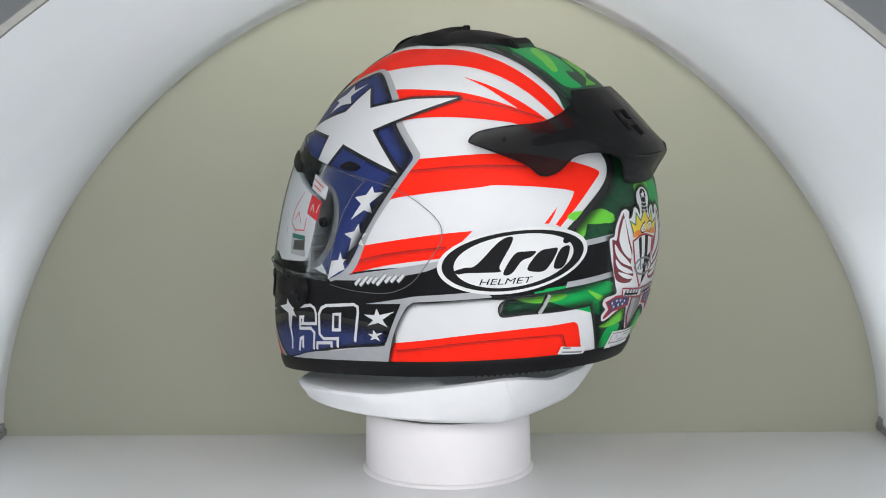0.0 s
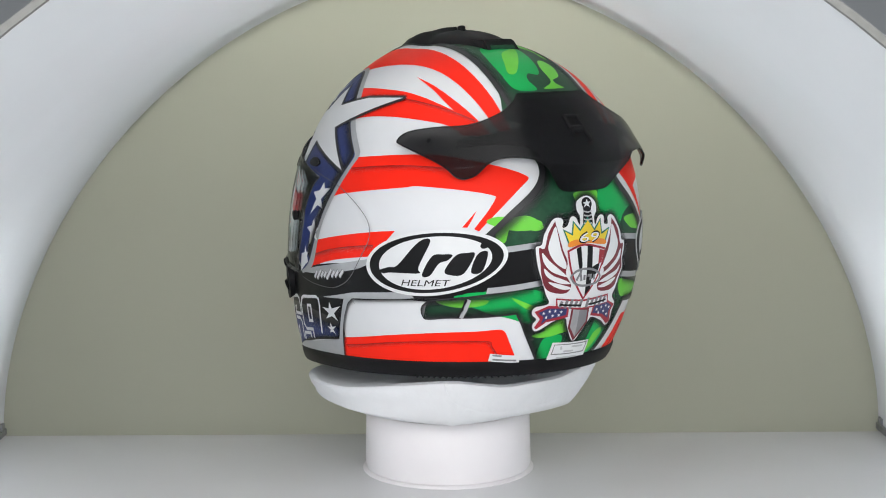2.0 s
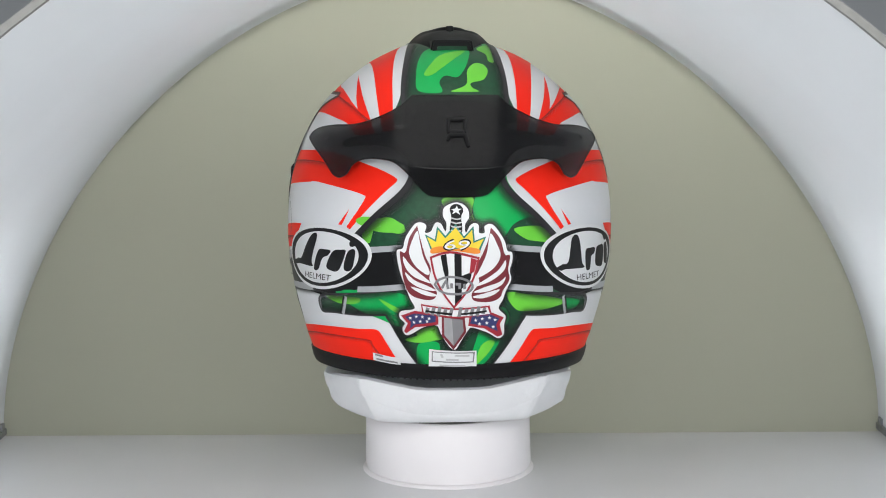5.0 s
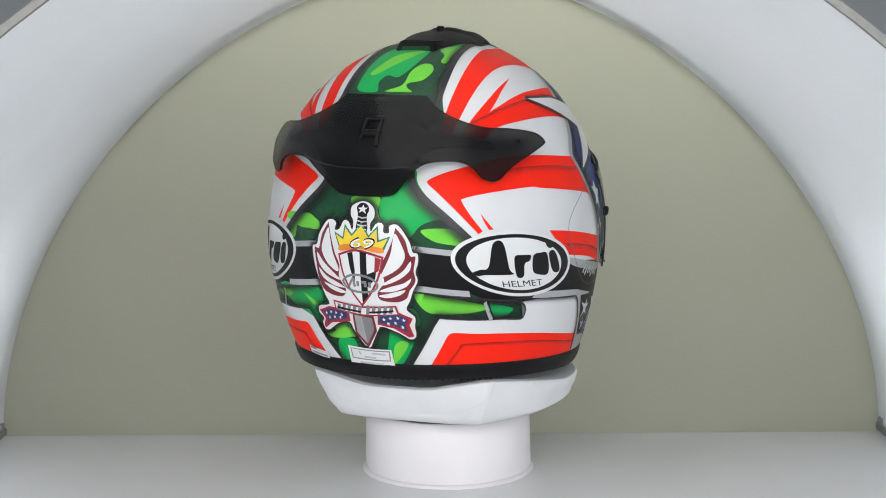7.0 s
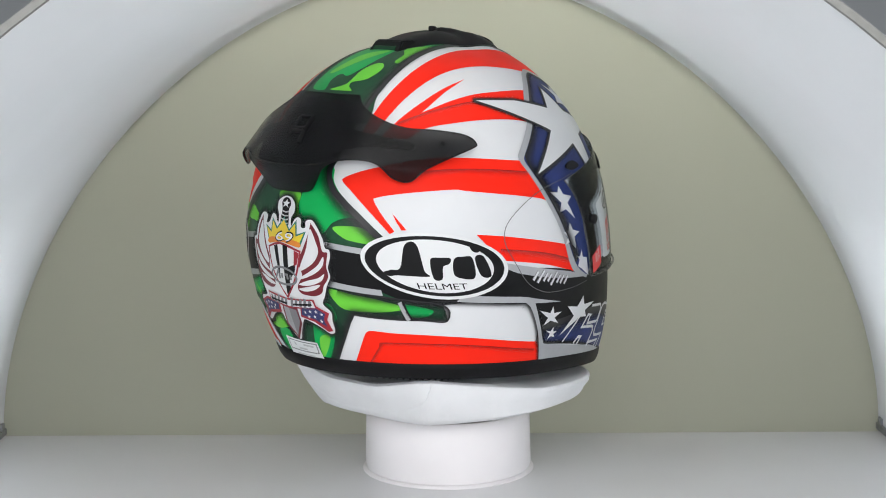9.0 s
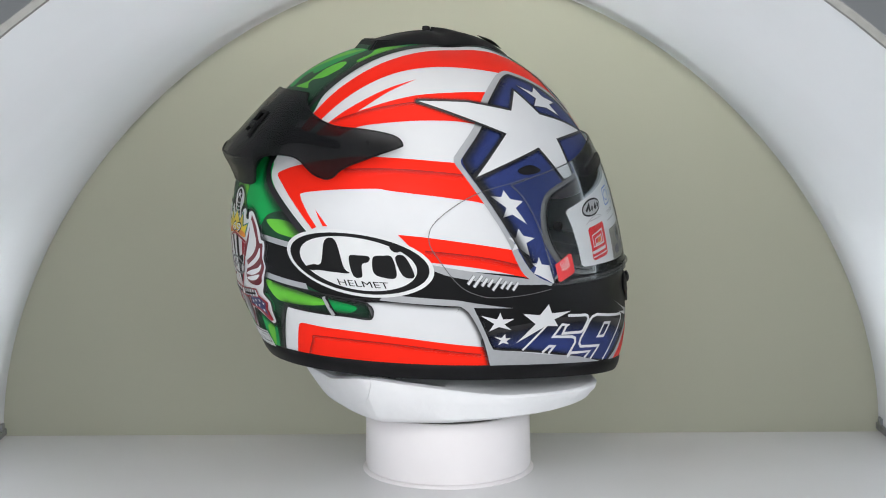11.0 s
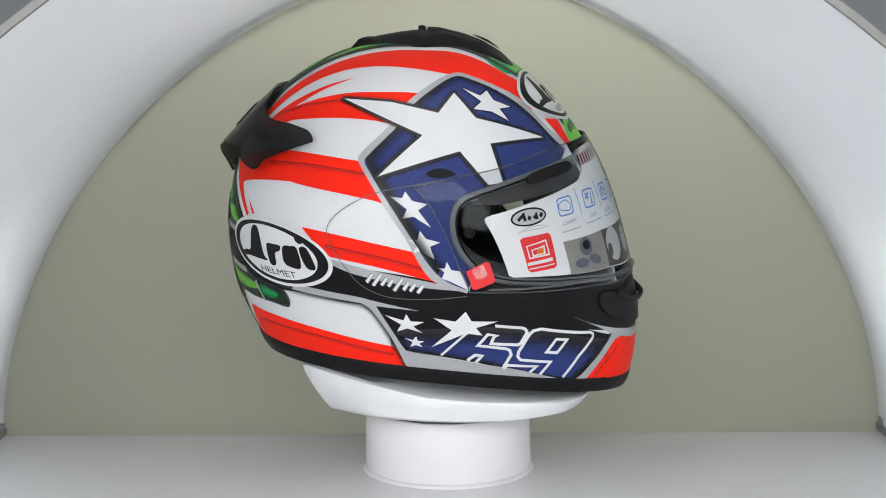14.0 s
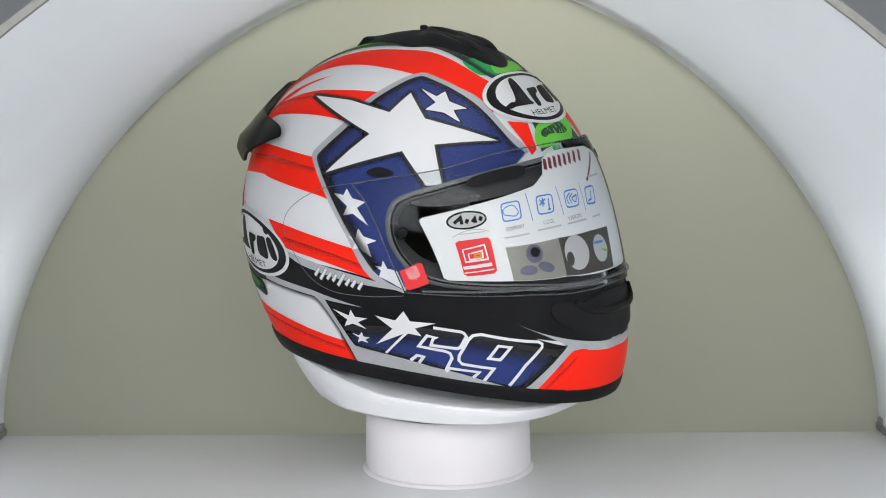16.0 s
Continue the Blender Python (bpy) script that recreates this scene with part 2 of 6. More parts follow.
def soft_edge(name, where, pts, width, mat, parent, level, both=False, closed=True, side=1, smooth=True, core=0.0):
    """An airbrushed band along an outline, dense at the outline and thinning out inwards."""
    if smooth:
        pts = smooth_loop(pts, closed, 6)
    p = np.array(closer([q for i, q in enumerate(pts) if i == 0 or math.dist(q, pts[i - 1]) > 1e-5], closed))
    s = side * (area_sign([tuple(q) for q in p]) if closed else 1)
    nxt, prv = np.roll(p, -1, 0), np.roll(p, 1, 0)
    if not closed:
        nxt[-1], prv[0] = p[-1], p[0]
    tang = nxt - prv
    tang /= np.maximum(np.linalg.norm(tang, axis=1), 1e-9)[:, None]
    norm = np.stack([-tang[:, 1], tang[:, 0]], 1) * s
    spread = np.full(len(p), width)
    if closed and not smooth:
        p, norm, spread = square_corners(p, s, width)
    rows = 6
    for mirror in ((False, True) if both else (False,)):
        bm = bmesh.new()
        fade = bm.verts.layers.float.new("fade")
        grid = []
        for k in range(rows):
            f = k / (rows - 1)
            line = []
            for q, n, w in zip(p, norm, spread):
                v = bm.verts.new((*(q + n * w * f), 0))
                v[fade] = min(1.0, (1 - f) / (1 - core)) ** 1.3
                line.append(v)
            grid.append(line)
        m = len(p)
        for k in range(rows - 1):
            for i in range(m if closed else m - 1):
                j = (i + 1) % m
                bm.faces.new((grid[k][i], grid[k][j], grid[k + 1][j], grid[k + 1][i]))
        fold(bm, where, level * LAYER, mirror)
        part(name, bm, mat, parent)


def strokes(name, where, lines, width, mat, parent, level, both=False, label=""):
    """Painted or printed lines of one width."""
    for mirror in ((False, True) if both else (False,)):
        bm = bmesh.new()
        for line in lines:
            p = np.array(line, float)
            shut = math.dist(p[0], p[-1]) < 1e-6
            seg = np.diff(p, axis=0)
            seg /= np.maximum(np.linalg.norm(seg, axis=1), 1e-9)[:, None]
            t = np.concatenate([seg[:1], seg[:-1] + seg[1:], seg[-1:]])
            if shut:
                t[0] = t[-1] = seg[0] + seg[-1]
            t /= np.maximum(np.linalg.norm(t, axis=1), 1e-9)[:, None]
            n = np.stack([-t[:, 1], t[:, 0]], 1)
            k = np.ones(len(p))
            for i in range(1, len(p) - 1):
                k[i] = 1 / max(0.5, math.sqrt(max(0.0, (1 + seg[i - 1] @ seg[i]) / 2)))
            n *= (k * width / 2)[:, None]
            left = [bm.verts.new((*q, 0)) for q in p + n]
            right = [bm.verts.new((*q, 0)) for q in p - n]
            for i in range(len(p) - 1):
                bm.faces.new((left[i], left[i + 1], right[i + 1], right[i]))
        cut_grid(bm)
        fold(bm, where, level * LAYER, mirror)
        part(name, bm, mat, parent, label)


def lettering(text, name, where, at, across, up, mat, parent, level, mirror_place=False, label=""):
    """Words set in the built-in font between the point at and at + across, up high."""
    data = bpy.data.curves.new(name, "FONT")
    data.body = text
    data.resolution_u = 3
    ob = bpy.data.objects.new(name, data)
    me = bpy.data.meshes.new_from_object(ob)
    bm = bmesh.new()
    bm.from_mesh(me)
    bpy.data.objects.remove(ob)
    bpy.data.curves.remove(data)
    bpy.data.meshes.remove(me)
    co = np.array([v.co[:2] for v in bm.verts])
    lo, hi = co.min(0), co.max(0)
    at, across, up = (np.array(q, float) for q in (at, across, up))
    for v in bm.verts:
        f = (np.array(v.co[:2]) - lo) / (hi - lo)
        q = at + across * f[0] + up * f[1]
        v.co = (q[0], q[1], 0)
    cut_grid(bm)
    fold(bm, where, level * LAYER)
    return part(name, bm, mat, parent, label)


def box(bm, x0, y0, z0, x1, y1, z1):
    vs = [bm.verts.new((x, y, z)) for x in (x0, x1) for y in (y0, y1) for z in (z0, z1)]
    for f in ((0, 1, 3, 2), (4, 6, 7, 5), (0, 4, 5, 1), (2, 3, 7, 6), (0, 2, 6, 4), (1, 5, 7, 3)):
        bm.faces.new([vs[i] for i in f])
    return vs


def rings(bm, loops, closed=True, cap=True):
    """Skins a row of rings of equal count."""
    rows = [[bm.verts.new(p) for p in loop] for loop in loops]
    n = len(rows[0])
    for a, b in zip(rows, rows[1:]):
        for i in range(n if closed else n - 1):
            j = (i + 1) % n
            bm.faces.new((a[i], a[j], b[j], b[i]))
    if cap:
        bm.faces.new(rows[0][::-1])
        bm.faces.new(rows[-1])
    bmesh.ops.recalc_face_normals(bm, faces=bm.faces)
    return rows


def tube(bm, path, r, closed=False, sides=8, flat=1.0):
    """A round rod along a path of points."""
    p = [Vector(q) for q in path]
    n = len(p)
    loops, up = [], Vector((0, 0, 1))
    for i in range(n):
        a = p[(i + 1) % n] if closed or i + 1 < n else p[i]
        b = p[i - 1] if closed or i else p[i]
        t = (a - b).normalized()
        e1 = (p[i] - Vector(CENTRE)).cross(t).normalized()
        e2 = t.cross(e1)
        loops.append([p[i] + e1 * (math.cos(k * 2 * math.pi / sides) * r) + e2 * (math.sin(k * 2 * math.pi / sides) * r * flat) for k in range(sides)])
    if closed:
        loops.append(loops[0])
    rings(bm, loops, True, not closed)
    if closed:
        bmesh.ops.remove_doubles(bm, verts=bm.verts, dist=1e-6)


def lathe(bm, profile, steps=64):
    rows = [[(r * math.cos(2 * math.pi * k / steps), r * math.sin(2 * math.pi * k / steps), z) for k in range(steps)] for r, z in profile]
    rings(bm, rows, True, True)


def structure(name, bm, mat, label, flat=False):
    me = bpy.data.meshes.new(name)
    bm.to_mesh(me)
    bm.free()
    me.materials.append(mat)
    if not flat:
        me.polygons.foreach_set("use_smooth", [True] * len(me.polygons))
    return tagged(new(name, me), label, kind="structure")


# ---- the tent, its table and the room ----
def build_setting():
    bm = bmesh.new()
    box(bm, -3, -4.5, -0.95, 3, 3, -0.90)
    structure("floor", bm, ROOM, "grey room floor under the photo table", True)
    bm = bmesh.new()
    box(bm, -3, -4.5, 2.6, 3, 3, 2.65)
    structure("ceiling", bm, ROOM, "plain room ceiling", True)
    bm = bmesh.new()
    box(bm, -3, 1.10, -0.90, 3, 1.2, 2.6)
    structure("wall_north", bm, ROOM, "plain grey room wall behind the tent", True)
    for name, x in (("wall_west", -3.0), ("wall_east", 2.9)):
        bm = bmesh.new()
        box(bm, x, -4.4, -0.90, x + 0.1, 1.10, 2.6)
        structure(name, bm, ROOM, "plain room wall", True)
    bm = bmesh.new()
    box(bm, -3, -4.5, -0.90, 3, -4.4, 2.6)
    structure("wall_south", bm, ROOM, "plain room wall", True)


def build_table():
    table = tagged(new("photo_table"), "white melamine table top inside the photo tent", "table")
    bm = bmesh.new()
    vs = box(bm, -0.62, -1.15, -0.022, 0.62, 0.108, 0.0)
    for v in vs:
        if v.co.y > 0:
            v.co.y = 0.1020 - 0.0074 * v.co.x
    bmesh.ops.bevel(bm, geom=bm.edges[:], offset=0.0015, segments=2, affect="EDGES")
    part("tabletop", bm, TABLE, table, flat=True)
    for x in (-0.56, 0.52):
        for y in (-1.1, 0.02):
            bm = bmesh.new()
            box(bm, x, y, -0.90, x + 0.04, y + 0.04, -0.022)
            part("leg", bm, TABLE, table, flat=True)


def arch(half, rise, y, steps=61):
    """One bow of the tent, a little pointed, standing on the table."""
    bow = []
    for a in np.linspace(0, math.pi, steps):
        c, k = math.cos(a), math.sin(a)
        bow.append((-0.006 - half * math.copysign(abs(c) ** (2 / 1.8), c), y, 0.001 + rise * abs(k) ** (2 / 1.8)))
    return bow


def build_tent():
    """A half tunnel of white sheet that opens wider towards the camera, closed behind by a plain backdrop."""
    tent = tagged(new("photo_tent"), "white curved sheet photo tent with a grey-green backdrop", "photo tent")
    bm = bmesh.new()
    loops = []
    for thick in (0.0, 0.0015):
        for k in range(13):
            f = k / 12 if thick == 0 else 1 - k / 12
            loops.append(arch(0.377 + thick + 0.023 * f, 0.392 + thick + 0.057 * f, 0.1120 - 0.6520 * f))
    loops.append(loops[0])
    rings(bm, loops, closed=False, cap=False)
    # an unseen slit along the top, added to let the lamp's light in
    bmesh.ops.delete(bm, geom=[f for f in bm.faces if abs(f.calc_center_median().x) < 0.088 and f.calc_center_median().z > 0.3 and -0.45 < f.calc_center_median().y < -0.12], context="FACES")
    bmesh.ops.remove_doubles(bm, verts=bm.verts, dist=1e-6)
    part("sheet", bm, TENT, tent)
    # added hoop, off the sheet: blocks outside lamps so its back darkens softly
    bm = bmesh.new()
    rings(bm, [arch(0.402 + k, 0.417 + k, y) for k, y in ((0, 0.113), (0, 0.060), (0.002, 0.060), (0.002, 0.113), (0, 0.113))], closed=False, cap=False)
    part("hoop", bm, MASK_GREY, tent, "flat grey hoop added outside the sheet to darken its back edge")
    # added hoop that covers the brightly lit front edge of the sheet
    bm = bmesh.new()
    rings(bm, [arch(0.3990 + k, 0.4480 + k, y) for k, y in ((0, -0.5415), (0, -0.534), (0.004, -0.534), (0.004, -0.5415), (0, -0.5415))], closed=False, cap=False)
    part("hoop", bm, MASK_GREY, tent, "thin grey hoop added over the sheet's bright front edge")
    bm = bmesh.new()
    front = [(x, 0.107, z) for x, y, z in arch(0.3772, 0.3922, 0)]
    front = [(front[0][0], 0.107, -0.04)] + front + [(front[-1][0], 0.107, -0.04)]
    rings(bm, [front, [(x, 0.110, z) for x, y, z in front]])
    part("backdrop", bm, WALL, tent, "plain grey-green matt backdrop sheet", True)
    for s in (-1, 1):
        x = -0.006 + s * 0.3755
        bm = bmesh.new()
        vs = box(bm, x - 0.0016, 0.030, 0.001, x + 0.0016, 0.104, 0.007)
        for v in vs:
            v.co.x += s * 0.004 * (v.co.y < 0.05)
        box(bm, x - 0.0013, 0.090, 0.007, x + 0.0013, 0.099, 0.013)
        bmesh.ops.bevel(bm, geom=bm.edges[:], offset=0.0006, segments=1, affect="EDGES")
        part("clip", bm, STEEL, tent, "small zinc bracket holding the sheet")


def build_pedestal():
    ped = tagged(new("turntable_pedestal"), "short white plastic pipe standing on the table", "pedestal")
    bm = bmesh.new()
    lathe(bm, [(0.0655, 0.0025), (0.0662, 0.006), (0.0653, 0.0490), (0.0643, 0.0503), (0.0600, 0.0507)])
    part("pipe", bm, PIPE, ped)
    bm = bmesh.new()
    lathe(bm, [(0.0685, 0.0), (0.0685, 0.0003), (0.0678, 0.0007), (0.0640, 0.0026)])
    part("flange", bm, PIPE, ped, "thin base ring")
    # thin dark disc between the pipe and the block
    bm = bmesh.new()
    lathe(bm, [(0.0560, 0.0506), (0.0642, 0.0508), (0.0642, 0.0575), (0.0540, 0.0579)])
    part("turning_plate", bm, PHOTO_DARK, ped, "thin dark disc between the pipe and the block")


def build_stand():
    """The carved block in the neck of the helmet: blunt at the back, rounded at the nose."""
    stand = tagged(new("neck_stand"), "white painted carved foam block holding the helmet", "stand")
    half = [(-0.104, 0.0), (-0.103, 0.035), (-0.0985, 0.0615), (-0.0985, 0.0615), (-0.096, 0.0665), (-0.096, 0.0665), (-0.07, 0.078), (-0.03, 0.089), (0.01, 0.093), (0.045, 0.088), (0.075, 0.076), (0.096, 0.057), (0.106, 0.030)]
    plan = half + [(0.108, 0.0)] + [(x, -y) for x, y in half[:0:-1]]
    fine = smooth_loop([p for p in plan], True, 4)
    loops = []
    for f, back, front in ((0.0, 0.84, 0.93), (0.035, 0.865, 0.965), (0.14, 0.895, 1.01), (0.34, 0.94, 1.02), (0.58, 0.99, 1.05), (0.86, 1.04, 1.062), (0.96, 1.045, 1.05), (1.0, 1.02, 1.02), (1.0, 0.7, 0.7)):
        loop = []
        for x, y in fine:
            top = 0.0795 - (0.19 if x < 0 else 0.075) * x
            top = min(top, 0.097) - 0.008 * min(1, 1.6 * max(0, 1 - abs(y) / 0.062)) * (x < -0.05) - 0.010 * (back < 0.75) * (x < -0.05)
            bottom = 0.0580 + 0.03 * max(0, x - 0.05)
            nose = min(1, max(0, (x + 0.09) / 0.05))
            grow = back * (1 - nose) + front * nose
            wob = 1 + 0.006 * noise.noise((x * 25, y * 25, f * 3))
            loop.append((x * grow * wob, y * grow * wob, bottom + (top - bottom) * f))
        loops.append(loop)
    bm = bmesh.new()
    rings(bm, loops)
    rear = bm.copy()
    for piece, name, keep in ((bm, "front_block", 1), (rear, "rear_block", -1)):
        cut = bmesh.ops.bisect_plane(piece, geom=piece.verts[:] + piece.edges[:] + piece.faces[:], plane_co=(-0.0957 + 0.0002 * keep, 0, 0), plane_no=(1, 0, 0), clear_inner=keep > 0, clear_outer=keep < 0)
        bmesh.ops.holes_fill(piece, edges=[g for g in cut["geom_cut"] if isinstance(g, bmesh.types.BMEdge)], sides=0)
        bmesh.ops.recalc_face_normals(piece, faces=piece.faces)
        part(name, piece, PLASTER, stand)
    return stand


# ---- the helmet ----
def edge_z(x):
    """Height of the lower paint line."""
    return 0.1003 - 0.108 * x


def lowest(az, drop=0.0):
    """Elevation at which the shell meets the lower paint line."""
    lo, hi = np.full(len(az), -75.0), np.full(len(az), 0.0)
    for _ in range(30):
        mid = (lo + hi) / 2
        p = on_shell(toward(az, mid))
        below = p[:, 2] < edge_z(p[:, 0]) - drop
        lo, hi = np.where(below, mid, lo), np.where(below, hi, mid)
    return hi


def paint_stripes(shell):
    decal("red_stripe", "R", [(-1.13, 0.521), (-0.957, 0.785), (-0.784, 0.979), (-0.611, 1.128), (-0.438, 1.244), (-0.265, 1.334), (-0.092, 1.4), (0.082, 1.439), (0.255, 1.449), (0.428, 1.432), (0.601, 1.389), (0.774, 1.333), (0.947, 1.281), (1.12, 1.265), (1.12, 1.265), (1.12, 0.821), (1.12, 0.821), (0.925, 0.915), (0.729, 0.985), (0.534, 1.038), (0.338, 1.077), (0.143, 1.101), (-0.053, 1.105), (-0.248, 1.08), (-0.444, 1.019), (-0.639, 0.911), (-0.835, 0.748), (-1.03, 0.525), (-1.03, 0.525), (-1.13, 0.521)], RED, shell, 2, both=True)
    decal("red_stripe", "R", [(-0.31, 0.936), (-0.31, 0.936), (-0.513, 0.845), (-0.703, 0.728), (-0.853, 0.618), (-0.993, 0.487), (-0.993, 0.487), (-0.814, 0.466), (-0.814, 0.466), (-0.7, 0.527), (-0.55, 0.547), (-0.311, 0.562), (-0.09, 0.558), (0.059, 0.536), (0.282, 0.496), (0.282, 0.496), (0.704, 0.804), (0.704, 0.804), (0.637, 0.826), (0.315, 0.823), (0.109, 0.82), (-0.093, 0.802), (-0.296, 0.778), (-0.462, 0.737), (-0.594, 0.691), (-0.71, 0.648), (-0.71, 0.648), (-0.628, 0.714), (-0.5, 0.817)], RED, shell, 2, both=True)
    decal("red_stripe", "R", [(-1.229, 0.219), (-1.21, 0.245), (-1.105, 0.276), (-0.963, 0.299), (-0.758, 0.323), (-0.623, 0.322), (-0.449, 0.308), (-0.185, 0.279), (-0.122, 0.273), (-0.122, 0.273), (0.086, -0.03), (0.086, -0.03), (0.03, 0.024), (-0.146, 0.06), (-0.317, 0.087), (-0.5, 0.115), (-0.574, 0.128), (-0.769, 0.127), (-0.931, 0.117), (-1.01, 0.105), (-1.027, 0.089), (-0.978, 0.005), (-0.903, -0.091), (-0.903, -0.091), (-0.928, -0.105), (-0.928, -0.105), (-1.062, 0.035), (-1.175, 0.158)], RED, shell, 2, both=True)
    decal("red_stripe", "R", [(1.254, 0.802), (1.254, 0.802), (1.505, 0.89), (1.505, 0.89), (1.565, 0.578), (1.565, 0.578), (1.491, 0.502), (1.491, 0.502), (1.384, 0.654)], RED, shell, 5, both=True)
    decal("red_tick", "R", [(-0.919, 0.011), (-0.919, 0.011), (-0.876, -0.04), (-0.837, -0.085), (-0.837, -0.085), (-0.865, -0.085), (-0.865, -0.085), (-0.895, -0.037)], RED, shell, 2, both=True)
    decal("red_stripe", "R", [(-0.451, -0.129), (-0.451, -0.129), (-0.302, -0.149), (-0.106, -0.185), (0.084, -0.225), (0.236, -0.26), (0.236, -0.26), (0.33, -0.433), (0.33, -0.433), (0.143, -0.374), (-0.044, -0.327), (-0.301, -0.28), (-0.301, -0.28)], RED, shell, 2, both=True)
    decal("red_stripe", "R", [(-1.003, -0.709), (-0.986, -0.681), (-0.954, -0.673), (-0.862, -0.67), (-0.642, -0.668), (-0.344, -0.699), (0.065, -0.781), (0.065, -0.781), (0.162, -0.935), (0.162, -0.935), (-0.464, -0.869), (-0.783, -0.905), (-1.029, -0.966), (-1.029, -0.966), (-1.015, -0.809)], RED, shell, 2, both=True)
    decal("red_chin_panel", "R", [(1.475, -0.975), (1.55, -1.014), (1.787, -1.182), (1.987, -1.32), (2.01, -1.389), (2.01, -1.389), (1.685, -1.548), (1.685, -1.548), (1.472, -1.349), (1.27, -1.199), (1.088, -1.102), (1.088, -1.102), (1.23, -1.024), (1.408, -0.96)], RED, shell, 3, both=True)
    decal("red_chin_panel", "F", [(0.006, -0.797), (-0.182, -0.795), (-0.294, -0.802), (-0.372, -0.903), (-0.333, -1.01), (-0.164, -0.988), (0.124, -0.996), (-0.124, -0.996), (0.164, -0.988), (0.333, -1.01), (0.372, -0.903), (0.294, -0.802), (0.182, -0.795), (-0.006, -0.797)], RED, shell, 7, smooth=False)
    decal("silver_frame", "F", [(0.008, -0.767), (-0.088, -0.767), (-0.26, -0.766), (-0.259, -0.799), (-0.089, -0.799), (0.006, -0.797), (-0.006, -0.797), (0.089, -0.799), (0.259, -0.799), (0.26, -0.766), (0.088, -0.767), (-0.008, -0.767)], SILVER, shell, 8, smooth=False)
    # darker red shading airbrushed into the stripes
    soft_edge("red_shading", "R", [(-0.763, 0.25), (-0.563, 0.249), (-0.352, 0.234), (-0.076, 0.201)], 0.055, DEEP_RED, shell, 3, both=True, closed=False, side=-1, smooth=True, core=0.0)
    soft_edge("red_shading", "R", [(-0.875, 0.59), (-0.64, 0.659), (-0.388, 0.708), (-0.192, 0.734)], 0.05, DEEP_RED, shell, 3, both=True, closed=False, side=-1, smooth=True, core=0.0)
    soft_edge("red_shading", "R", [(-0.301, -0.218), (-0.106, -0.25), (0.083, -0.291), (0.27, -0.347)], 0.05, DEEP_RED, shell, 3, both=True, closed=False, side=-1, smooth=True, core=0.0)
    soft_edge("red_shading", "R", [(-0.939, -0.896), (-0.909, -0.777), (-0.884, -0.735), (-0.632, -0.716), (-0.333, -0.739), (0.056, -0.818)], 0.035, DEEP_RED, shell, 3, both=True, closed=False, side=-1, smooth=True, core=0.0)
    soft_edge("red_shading", "R", [(1.17, -1.088), (1.33, -1.031), (1.51, -1.028), (1.8, -1.251)], 0.03, DEEP_RED, shell, 4, both=True, closed=False, side=-1, smooth=True, core=0.0)


